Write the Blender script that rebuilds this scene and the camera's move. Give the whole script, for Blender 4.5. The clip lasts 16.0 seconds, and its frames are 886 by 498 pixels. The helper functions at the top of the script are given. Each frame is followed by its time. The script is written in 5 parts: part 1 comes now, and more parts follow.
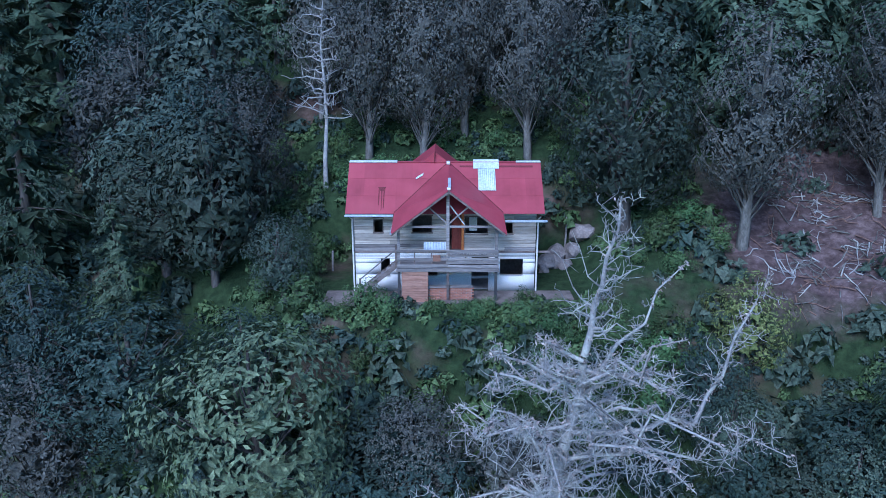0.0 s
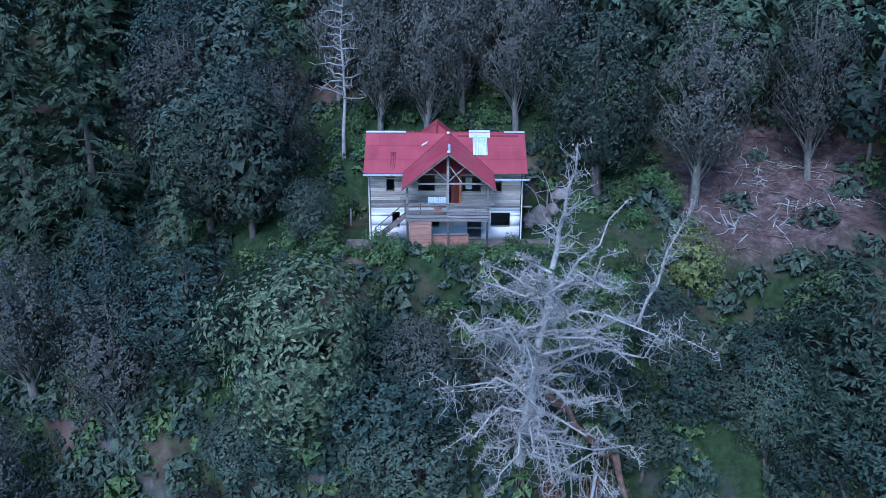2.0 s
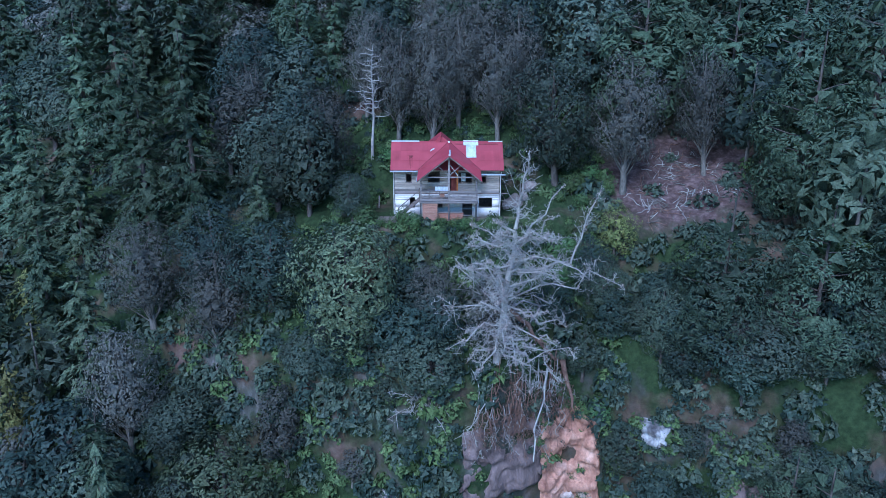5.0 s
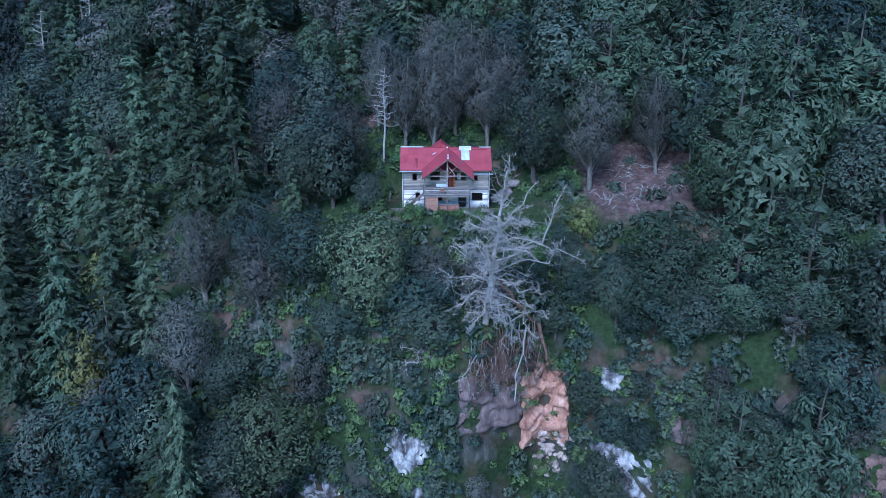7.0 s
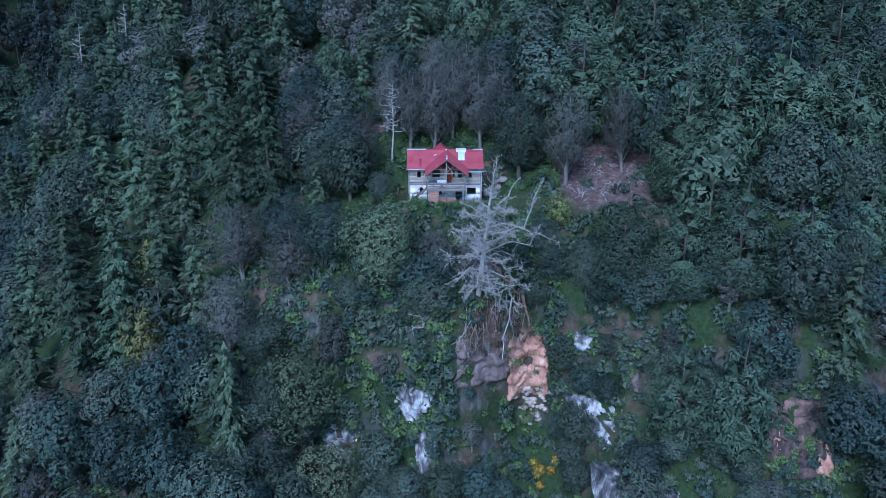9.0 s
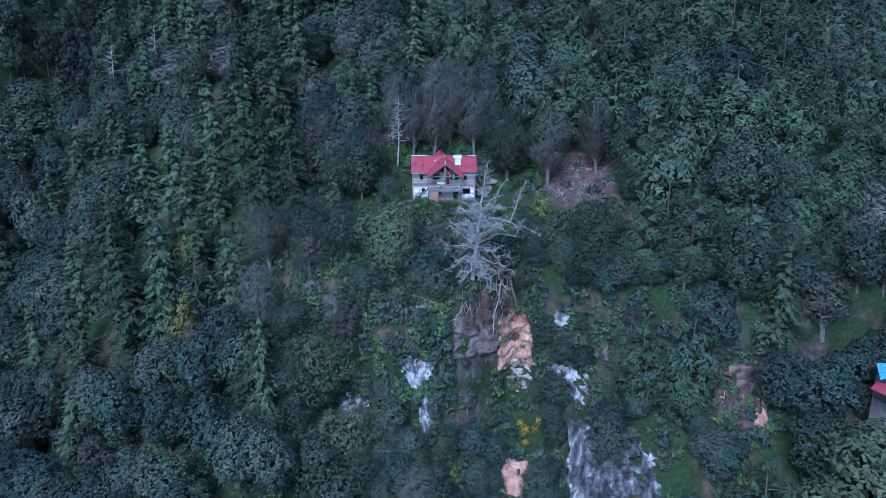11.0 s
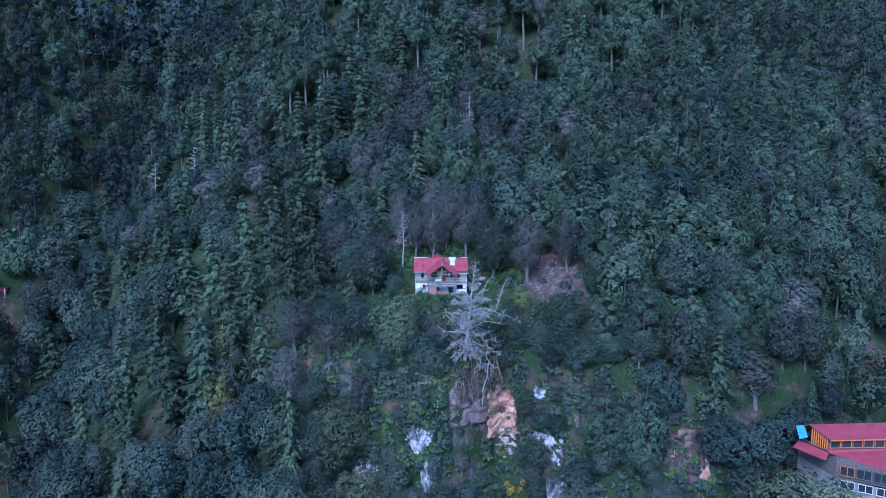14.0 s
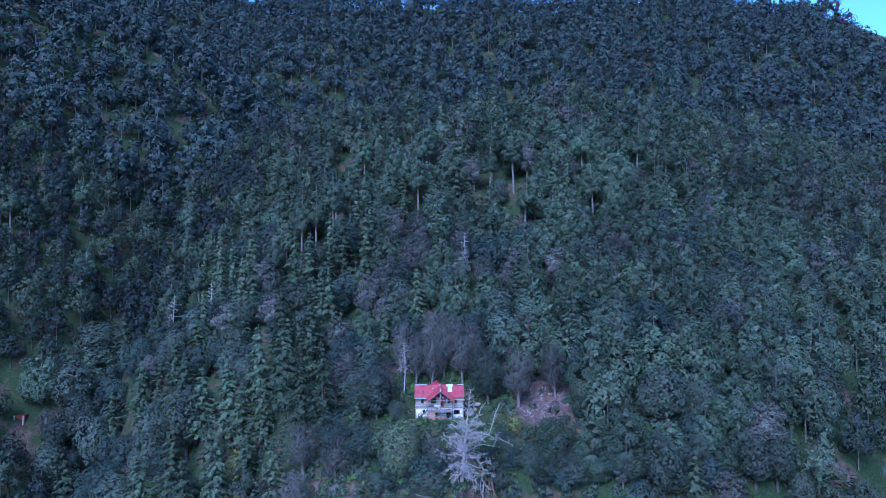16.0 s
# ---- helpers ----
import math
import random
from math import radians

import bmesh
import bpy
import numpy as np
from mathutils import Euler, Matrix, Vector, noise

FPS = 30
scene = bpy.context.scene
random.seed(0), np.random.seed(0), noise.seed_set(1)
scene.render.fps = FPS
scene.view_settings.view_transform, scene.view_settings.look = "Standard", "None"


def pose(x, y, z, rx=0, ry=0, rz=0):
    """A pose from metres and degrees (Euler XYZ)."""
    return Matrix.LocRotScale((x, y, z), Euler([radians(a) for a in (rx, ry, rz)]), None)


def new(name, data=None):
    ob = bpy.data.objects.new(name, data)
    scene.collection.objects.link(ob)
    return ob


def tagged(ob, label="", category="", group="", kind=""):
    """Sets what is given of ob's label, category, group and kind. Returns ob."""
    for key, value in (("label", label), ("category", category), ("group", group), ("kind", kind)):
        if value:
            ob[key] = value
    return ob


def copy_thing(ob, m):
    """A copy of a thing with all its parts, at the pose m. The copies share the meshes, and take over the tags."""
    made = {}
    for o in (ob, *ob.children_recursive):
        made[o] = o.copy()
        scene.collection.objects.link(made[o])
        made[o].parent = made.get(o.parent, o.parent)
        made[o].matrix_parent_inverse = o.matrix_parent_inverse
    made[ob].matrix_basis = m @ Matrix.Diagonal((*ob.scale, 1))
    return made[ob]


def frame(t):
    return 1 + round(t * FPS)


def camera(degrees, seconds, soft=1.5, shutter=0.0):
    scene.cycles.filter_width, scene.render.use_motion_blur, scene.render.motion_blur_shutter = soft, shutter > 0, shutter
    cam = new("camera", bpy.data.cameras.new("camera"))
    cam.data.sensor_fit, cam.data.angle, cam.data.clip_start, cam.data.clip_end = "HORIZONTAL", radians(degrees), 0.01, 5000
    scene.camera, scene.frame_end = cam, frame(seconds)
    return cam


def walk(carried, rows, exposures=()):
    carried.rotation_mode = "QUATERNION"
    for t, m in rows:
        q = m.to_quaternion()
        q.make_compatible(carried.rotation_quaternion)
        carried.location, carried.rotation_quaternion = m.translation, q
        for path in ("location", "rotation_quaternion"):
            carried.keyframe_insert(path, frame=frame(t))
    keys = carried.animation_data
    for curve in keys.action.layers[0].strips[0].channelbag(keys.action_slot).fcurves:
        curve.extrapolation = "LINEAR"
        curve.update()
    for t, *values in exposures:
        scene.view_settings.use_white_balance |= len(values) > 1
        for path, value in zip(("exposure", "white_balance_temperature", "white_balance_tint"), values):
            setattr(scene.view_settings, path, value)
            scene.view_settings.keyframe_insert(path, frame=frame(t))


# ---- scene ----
cam = camera(63.3, 16.0, soft=0.6)
METRES, EYE, TILT, LEAN, TURN = 110.0, 12.7, -16.5, 0.0, 0.0
ROWS = [
    (0.0, 0.0, 0.0, 0.0, -0.0, -0.0, 0.0),
    (0.5, -0.0001, -0.0124, -0.0049, -0.02, 0.01, -0.01),
    (1.0, -0.0004, -0.0285, -0.0111, -0.05, 0.06, -0.04),
    (1.5, -0.0008, -0.0477, -0.0182, -0.08, 0.1, -0.07),
    (2.0, -0.0013, -0.0693, -0.026, -0.13, 0.12, -0.08),
    (2.5, -0.002, -0.0936, -0.0325, -0.16, 0.06, -0.06),
    (3.0, -0.003, -0.1213, -0.0355, -0.21, 0.07, -0.06),
    (3.5, -0.0041, -0.1504, -0.0384, -0.27, 0.1, -0.06),
    (4.0, -0.0051, -0.1803, -0.0415, -0.34, 0.15, -0.06),
    (6.5, -0.0096, -0.3425, -0.0603, -0.64, 0.32, -0.02),
    (7.0, -0.0104, -0.3763, -0.0646, -0.69, 0.34, 0.01),
    (7.5, -0.0112, -0.4103, -0.0691, -0.74, 0.36, 0.05),
    (8.0, -0.0122, -0.4445, -0.0737, -0.79, 0.38, 0.06),
    (8.5, -0.0136, -0.4789, -0.0781, -0.83, 0.37, 0.12),
    (9.0, -0.0149, -0.5136, -0.0825, -0.89, 0.36, 0.15),
    (11.5, -0.0199, -0.6875, -0.1059, -1.1, 1.13, 0.32),
    (12.0, -0.0202, -0.7219, -0.1103, -1.11, 1.6, 0.35),
    (12.5, -0.0205, -0.7563, -0.1154, -1.13, 2.11, 0.37),
    (13.0, -0.0206, -0.79, -0.1185, -1.13, 3.07, 0.43),
    (13.5, -0.0204, -0.8226, -0.121, -1.12, 5.76, 0.51),
    (14.0, -0.0204, -0.8552, -0.1244, -1.13, 8.58, 0.58),
    (14.5, -0.0209, -0.8882, -0.1282, -1.14, 11.12, 0.64),
    (15.0, -0.0211, -0.9214, -0.1315, -1.15, 13.59, 0.69),
    (15.5, -0.0213, -0.9546, -0.1348, -1.16, 16.12, 0.76),
    (16.0, -0.0218, -0.9876, -0.1396, -1.18, 18.45, 0.8),
]
walk(cam, [(t, pose(0, 0, EYE, TILT, LEAN, TURN) @ pose(METRES * x, METRES * y, METRES * z, 90 + pitch, roll, yaw)) for t, x, y, z, yaw, pitch, roll in ROWS],
     [(0, 1.52, 5080, 16), (9, 1.56, 5100, 15), (12.5, 1.58, 4950, 16), (16, 1.86, 4750, 30)])

# ---------------------------------------------------------------- world and light: overcast dusk
world = bpy.data.worlds.new("dusk_sky")
scene.world = world
world.use_nodes = True
wn = world.node_tree
sky = wn.nodes.new("ShaderNodeTexSky")
sky.sky_type, sky.sun_disc = "NISHITA", False
sky.sun_elevation, sky.sun_rotation = radians(8), radians(200)
sky.air_density, sky.dust_density, sky.ozone_density = 1.0, 0.0, 4.0
wn.nodes["Background"].inputs["Strength"].default_value = 0.12
wn.links.new(sky.outputs["Color"], wn.nodes["Background"].inputs["Color"])
sun_data = bpy.data.lights.new("sun", "SUN")
sun_data.energy, sun_data.angle, sun_data.color = 1.42, radians(32), (0.92, 0.95, 1.0)
sun = new("sun", sun_data)
sun.rotation_euler = Euler((radians(46), 0, radians(-20)))

# ---------------------------------------------------------------- materials
def nodes_of(name, rough=0.8, spec=0.25, metal=0.0):
    m = bpy.data.materials.new(name)
    m.use_nodes = True
    nt = m.node_tree
    b = nt.nodes["Principled BSDF"]
    b.inputs["Roughness"].default_value = rough
    b.inputs["Specular IOR Level"].default_value = spec
    b.inputs["Metallic"].default_value = metal
    return m, nt, b


def ramp_of(nt, fac, stops):
    r = nt.nodes.new("ShaderNodeValToRGB")
    el = r.color_ramp.elements
    while len(el) < len(stops):
        el.new(0.5)
    for e, (p, c) in zip(el, stops):
        e.position, e.color = p, (*c, 1)
    nt.links.new(fac, r.inputs[0])
    return r.outputs[0]


def noise_of(nt, scale, detail=4.0, rough=0.55, coord="Object", stretch=None, warp=0.0):
    tc = nt.nodes.new("ShaderNodeTexCoord")
    vec = tc.outputs[coord]
    if stretch:
        mp = nt.nodes.new("ShaderNodeMapping")
        mp.inputs["Scale"].default_value = stretch
        nt.links.new(vec, mp.inputs[0])
        vec = mp.outputs[0]
    n = nt.nodes.new("ShaderNodeTexNoise")
    n.inputs["Scale"].default_value, n.inputs["Detail"].default_value = scale, detail
    n.inputs["Roughness"].default_value, n.inputs["Distortion"].default_value = rough, warp
    nt.links.new(vec, n.inputs["Vector"])
    return n.outputs["Fac"]


def mixed(nt, fac, a, b, mode="MIX"):
    m = nt.nodes.new("ShaderNodeMix")
    m.data_type, m.blend_type = "RGBA", mode
    for sock, v in ((m.inputs[0], fac), (m.inputs[6], a), (m.inputs[7], b)):
        if isinstance(v, (int, float)):
            sock.default_value = v
        elif isinstance(v, tuple):
            sock.default_value = (*v, 1)
        else:
            nt.links.new(v, sock)
    return m.outputs[2]


def bump_of(nt, b, height, strength, dist):
    n = nt.nodes.new("ShaderNodeBump")
    n.inputs["Strength"].default_value, n.inputs["Distance"].default_value = strength, dist
    nt.links.new(height, n.inputs["Height"])
    nt.links.new(n.outputs[0], b.inputs["Normal"])


def leaf_material(name, dark, mid, light, tint, rough=0.6, warm=1.2):
    """Leaves: every leaf a little different, every tree a little different, and broad drifts of tint."""
    m, nt, b = nodes_of(name, rough, 0.2)
    dark, mid, light, tint = [(c[0] * warm, c[1], c[2] * 1.08) for c in (dark, mid, light, tint)]
    geo = nt.nodes.new("ShaderNodeNewGeometry")
    info = nt.nodes.new("ShaderNodeObjectInfo")
    c = ramp_of(nt, geo.outputs["Random Per Island"], [(0.0, tuple((a + b) / 2 for a, b in zip(dark, mid))), (0.5, mid), (1.0, tuple((a + b) / 2 for a, b in zip(light, mid)))])
    patch = ramp_of(nt, noise_of(nt, 0.35, 3), [(0.35, (0, 0, 0)), (0.7, (1, 1, 1))])
    c = mixed(nt, mixed(nt, 1.0, patch, (0.55, 0.55, 0.55), "MULTIPLY"), c, tint)
    grain = ramp_of(nt, noise_of(nt, 5.5, 3, 0.7), [(0.32, (0.42, 0.42, 0.42)), (0.5, (0.95, 0.95, 0.95)), (0.68, (1.6, 1.6, 1.6))])
    c = mixed(nt, 1.0, c, grain, "MULTIPLY")
    hsv = nt.nodes.new("ShaderNodeHueSaturation")
    hue = nt.nodes.new("ShaderNodeMapRange")
    hue.inputs["To Min"].default_value, hue.inputs["To Max"].default_value = 0.52, 0.475
    spread = nt.nodes.new("ShaderNodeMath")
    spread.operation, spread.inputs[1].default_value = "MULTIPLY", 7.31
    wrap = nt.nodes.new("ShaderNodeMath")
    wrap.operation = "FRACT"
    nt.links.new(info.outputs["Random"], spread.inputs[0])
    nt.links.new(spread.outputs[0], wrap.inputs[0])
    nt.links.new(wrap.outputs[0], hue.inputs[0])
    nt.links.new(hue.outputs[0], hsv.inputs["Hue"])
    mr = nt.nodes.new("ShaderNodeMapRange")
    mr.inputs["To Min"].default_value, mr.inputs["To Max"].default_value = 0.6, 1.4
    nt.links.new(info.outputs["Random"], mr.inputs[0])
    nt.links.new(mr.outputs[0], hsv.inputs["Value"])
    nt.links.new(c, hsv.inputs["Color"])
    nt.links.new(hsv.outputs[0], b.inputs["Base Color"])
    bump_of(nt, b, noise_of(nt, 4.5, 4, 0.65), 0.5, 0.1)
    return m


def surface(name, stops, scale, rough=0.85, spec=0.2, stretch=None, fine=30.0, bump=0.4, dist=0.02, metal=0.0, per_piece=0.0, detail=5.0):
    """A worn surface: broad stains, fine grain and relief."""
    m, nt, b = nodes_of(name, rough, spec, metal)
    big = noise_of(nt, scale, detail, 0.6, stretch=stretch)
    c = ramp_of(nt, big, stops)
    grain = noise_of(nt, fine, 3, 0.6, stretch=stretch)
    g = ramp_of(nt, grain, [(0.3, (0.72, 0.72, 0.72)), (0.7, (1.15, 1.15, 1.15))])
    c = mixed(nt, 1.0, c, g, "MULTIPLY")
    if per_piece:
        info = nt.nodes.new("ShaderNodeObjectInfo")
        v = ramp_of(nt, info.outputs["Random"], [(0.0, (1 - per_piece,) * 3), (1.0, (1 + per_piece,) * 3)])
        c = mixed(nt, 1.0, c, v, "MULTIPLY")
    nt.links.new(c, b.inputs["Base Color"])
    bump_of(nt, b, grain, bump, dist)
    return m


LEAF_OAK = leaf_material("oak_leaves", (0.02, 0.046, 0.032), (0.04, 0.08, 0.054), (0.076, 0.128, 0.086), (0.036, 0.07, 0.058), warm=1.35)
LEAF_BIG = leaf_material("broad_leaves", (0.033, 0.072, 0.038), (0.06, 0.12, 0.062), (0.112, 0.19, 0.1), (0.05, 0.1, 0.062), warm=1.4)
LEAF_GREY = leaf_material("grey_oak_leaves", (0.038, 0.048, 0.04), (0.075, 0.09, 0.076), (0.14, 0.15, 0.125), (0.065, 0.074, 0.062), warm=1.08)
LEAF_PINE = leaf_material("pine_needles", (0.023, 0.054, 0.032), (0.043, 0.092, 0.053), (0.072, 0.138, 0.08), (0.04, 0.082, 0.056), warm=1.3)
# yellow-green needles of the spur wood, lightened further to suggest haze
LEAF_PINE_LIGHT = leaf_material("hazed_pale_pine_needles", (0.042, 0.092, 0.056), (0.076, 0.155, 0.094), (0.125, 0.22, 0.135), (0.068, 0.138, 0.09), warm=1.35)
# dark bluish needles: blue tint for distance haze, darkness for ravine shade
LEAF_PINE_DARK = leaf_material("hazy_shaded_pine_needles", (0.014, 0.028, 0.025), (0.022, 0.041, 0.036), (0.033, 0.058, 0.05), (0.02, 0.038, 0.036))
LEAF_FIR = leaf_material("fir_needles", (0.024, 0.058, 0.034), (0.048, 0.1, 0.055), (0.085, 0.15, 0.085), (0.05, 0.095, 0.06), warm=1.3)
LEAF_BLUE = leaf_material("dark_leaves", (0.015, 0.033, 0.026), (0.029, 0.055, 0.043), (0.053, 0.09, 0.068), (0.026, 0.048, 0.042), warm=1.1)
LEAF_BRIGHT = leaf_material("shrub_leaves", (0.03, 0.07, 0.024), (0.056, 0.122, 0.042), (0.1, 0.185, 0.07), (0.045, 0.095, 0.045))
LEAF_YELLOW = leaf_material("yellowing_leaves", (0.06, 0.09, 0.026), (0.105, 0.145, 0.045), (0.19, 0.22, 0.075), (0.08, 0.115, 0.045))
BLOSSOM = leaf_material("yellow_blossom", (0.5, 0.33, 0.02), (0.62, 0.45, 0.03), (0.7, 0.55, 0.06), (0.4, 0.35, 0.05))
BARK = surface("bark", [(0.3, (0.05, 0.045, 0.042)), (0.7, (0.17, 0.155, 0.145))], 3.0, 0.95, 0.1, (1, 1, 0.3), 14, 0.7, 0.03)
BARK_PALE = surface("pale_lichen_bark", [(0.3, (0.09, 0.088, 0.08)), (0.7, (0.24, 0.235, 0.22))], 4.0, 0.95, 0.1, (1, 1, 0.4), 14, 0.7, 0.03)
DEADWOOD = surface("bleached_lichen_wood", [(0.25, (0.2, 0.19, 0.19)), (0.5, (0.38, 0.38, 0.38)), (0.75, (0.56, 0.59, 0.52))], 1.2, 0.95, 0.1, None, 10, 0.6, 0.02)
DEADRED = surface("reddish_dead_wood", [(0.3, (0.13, 0.08, 0.065)), (0.7, (0.27, 0.18, 0.15))], 2.0, 0.95, 0.1, None, 12, 0.6, 0.02)
ROCK = surface("grey_limestone", [(0.34, (0.04, 0.04, 0.045)), (0.46, (0.13, 0.13, 0.145)), (0.56, (0.34, 0.35, 0.37)), (0.7, (0.62, 0.62, 0.63))], 0.9, 0.9, 0.2, (1, 1, 0.45), 6, 0.9, 0.08)
ROCKDARK = surface("dark_stained_cliff", [(0.36, (0.02, 0.024, 0.026)), (0.47, (0.06, 0.062, 0.068)), (0.58, (0.15, 0.153, 0.165)), (0.7, (0.5, 0.5, 0.5))], 0.55, 0.9, 0.2, (1.6, 1.6, 0.4), 5, 0.9, 0.1)
BOULDER = surface("boulder_stone", [(0.3, (0.16, 0.14, 0.135)), (0.7, (0.34, 0.3, 0.29))], 1.5, 0.9, 0.2, None, 12, 0.6, 0.04)
RUBBLE = surface("pale_rubble", [(0.3, (0.32, 0.25, 0.22)), (0.7, (0.52, 0.45, 0.42))], 1.5, 0.9, 0.2, None, 12, 0.6, 0.04, per_piece=0.25)
SCAR = surface("orange_earth", [(0.25, (0.22, 0.105, 0.08)), (0.5, (0.48, 0.27, 0.205)), (0.75, (0.68, 0.47, 0.39))], 0.8, 0.95, 0.1, (1, 1, 0.6), 5, 0.9, 0.1)
SCARGREY = surface("stained_rock_face", [(0.3, (0.085, 0.065, 0.065)), (0.55, (0.19, 0.15, 0.15)), (0.75, (0.36, 0.26, 0.23))], 0.8, 0.92, 0.15, (1, 1, 0.3), 5, 0.8, 0.08)


EARTHDARK = surface("dark_eroded_earth", [(0.34, (0.03, 0.026, 0.026)), (0.5, (0.09, 0.068, 0.065)), (0.68, (0.22, 0.15, 0.13))], 0.7, 0.95, 0.1, (1, 1, 0.5), 5, 0.9, 0.1)


def ground_material():
    m, nt, b = nodes_of("forest_floor", 0.95, 0.1)
    litter = ramp_of(nt, noise_of(nt, 0.9, 6, 0.65), [(0.3, (0.045, 0.03, 0.026)), (0.5, (0.105, 0.068, 0.06)), (0.72, (0.2, 0.145, 0.13))])
    # moss green, darkened so the gaps between trees read as shadow
    shaded_moss = ramp_of(nt, noise_of(nt, 2.2, 6, 0.65), [(0.3, (0.015, 0.027, 0.013)), (0.7, (0.042, 0.072, 0.032))])
    patch = ramp_of(nt, noise_of(nt, 0.13, 5, 0.6), [(0.5, (0, 0, 0)), (0.68, (1, 1, 1))])
    c = mixed(nt, patch, shaded_moss, litter)
    here = nt.nodes.new("ShaderNodeTexCoord")
    off = nt.nodes.new("ShaderNodeMapping")
    off.inputs["Location"].default_value = (-21.5 / 8.5, -38.6 / 6.6, 0)
    off.inputs["Scale"].default_value = (1 / 8.5, 1 / 6.6, 0)
    nt.links.new(here.outputs["Object"], off.inputs[0])
    ln = nt.nodes.new("ShaderNodeVectorMath")
    ln.operation = "LENGTH"
    nt.links.new(off.outputs[0], ln.inputs[0])
    edge = nt.nodes.new("ShaderNodeMath")
    edge.operation = "ADD"
    nt.links.new(ln.outputs["Value"], edge.inputs[0])
    nt.links.new(noise_of(nt, 0.45, 5, 0.6), edge.inputs[1])
    cleared = ramp_of(nt, edge.outputs[0], [(0.0, (1, 1, 1)), (0.62, (1, 1, 1)), (0.78, (0, 0, 0))])
    edge2 = nt.nodes.new("ShaderNodeMath")
    edge2.operation, edge2.inputs[1].default_value = "MULTIPLY", 0.5
    nt.links.new(edge.outputs[0], edge2.inputs[0])
    nt.links.new(edge2.outputs[0], cleared.node.inputs[0])
    litter2 = ramp_of(nt, noise_of(nt, 1.6, 6, 0.7), [(0.3, (0.04, 0.028, 0.027)), (0.5, (0.1, 0.07, 0.07)), (0.72, (0.23, 0.175, 0.175))])
    c = mixed(nt, cleared, c, litter2)
    geo = nt.nodes.new("ShaderNodeNewGeometry")
    xyz = nt.nodes.new("ShaderNodeSeparateXYZ")
    nt.links.new(geo.outputs["True Normal"], xyz.inputs[0])
    rock = ramp_of(nt, noise_of(nt, 0.7, 7, 0.65, stretch=(1, 1, 0.4)), [(0.3, (0.03, 0.036, 0.03)), (0.55, (0.085, 0.09, 0.085)), (0.75, (0.24, 0.235, 0.24))])
    steep = ramp_of(nt, xyz.outputs["Z"], [(0.28, (1, 1, 1)), (0.46, (0, 0, 0))])
    pos = nt.nodes.new("ShaderNodeSeparateXYZ")
    nt.links.new(geo.outputs["Position"], pos.inputs[0])
    gaps = ramp_of(nt, noise_of(nt, 0.22, 5, 0.6), [(0.5, (0, 0, 0)), (0.62, (1, 1, 1))])
    steep = mixed(nt, 1.0, steep, gaps, "MULTIPLY")
    low = nt.nodes.new("ShaderNodeMapRange")
    low.inputs["From Min"].default_value, low.inputs["From Max"].default_value = -8, -12
    nt.links.new(pos.outputs["Z"], low.inputs[0])
    c = mixed(nt, mixed(nt, 1.0, steep, low.outputs[0], "MULTIPLY"), c, rock)
    nt.links.new(c, b.inputs["Base Color"])
    bump_of(nt, b, noise_of(nt, 3.0, 7, 0.7), 0.9, 0.12)
    return m


GROUND = ground_material()
YARD = surface("trodden_earth", [(0.3, (0.12, 0.1, 0.095)), (0.7, (0.25, 0.215, 0.2))], 1.3, 0.95, 0.1, None, 18, 0.6, 0.03)

# ---------------------------------------------------------------- mesh helpers
rng = np.random.default_rng(7)


def mesh_np(name, v, f, mats, idx=None, smooth=False):
    """A mesh from arrays: v (n,3), f (m,4) quads or (m,3) triangles."""
    v, f = np.asarray(v, np.float32), np.asarray(f, np.int32)
    me = bpy.data.meshes.new(name)
    k = f.shape[1]
    me.vertices.add(len(v))
    me.vertices.foreach_set("co", v.ravel())
    me.loops.add(f.size)
    me.loops.foreach_set("vertex_index", f.ravel())
    me.polygons.add(len(f))
    me.polygons.foreach_set("loop_start", np.arange(0, f.size, k, dtype=np.int32))
    me.polygons.foreach_set("loop_total", np.full(len(f), k, np.int32))
    for m in mats if isinstance(mats, (list, tuple)) else [mats]:
        me.materials.append(m)
    if idx is not None:
        me.polygons.foreach_set("material_index", np.asarray(idx, np.int32))
    if smooth:
        me.polygons.foreach_set("use_smooth", np.ones(len(f), bool))
    me.update(calc_edges=True)
    return me


class Geo:
    """Collects quads."""

    def __init__(self):
        self.v, self.f, self.n = [], [], 0

    def add(self, v, f):
        self.v.append(np.asarray(v, float))
        self.f.append(np.asarray(f, int) + self.n)
        self.n += len(v)
        return self

    def arrays(self):
        return np.concatenate(self.v), np.concatenate(self.f)


def tube(geo, pts, radii, k=5):
    """A tapered, bent stick through pts."""
    pts, radii = np.asarray(pts, float), np.asarray(radii, float)
    d = np.gradient(pts, axis=0)
    d /= np.linalg.norm(d, axis=1)[:, None] + 1e-9
    a = np.where(np.abs(d[:, 2:3]) < 0.9, [[0, 0, 1.0]], [[1.0, 0, 0]])
    u = np.cross(d, a)
    u /= np.linalg.norm(u, axis=1)[:, None] + 1e-9
    w = np.cross(d, u)
    ang = np.arange(k) * 2 * np.pi / k
    ring = pts[:, None] + radii[:, None, None] * (np.cos(ang)[None, :, None] * u[:, None] + np.sin(ang)[None, :, None] * w[:, None])
    n = len(pts)
    i, j = np.meshgrid(np.arange(n - 1), np.arange(k), indexing="ij")
    a0, a1 = i * k + j, i * k + (j + 1) % k
    geo.add(ring.reshape(-1, 3), np.stack([a0, a1, a1 + k, a0 + k], -1).reshape(-1, 4))


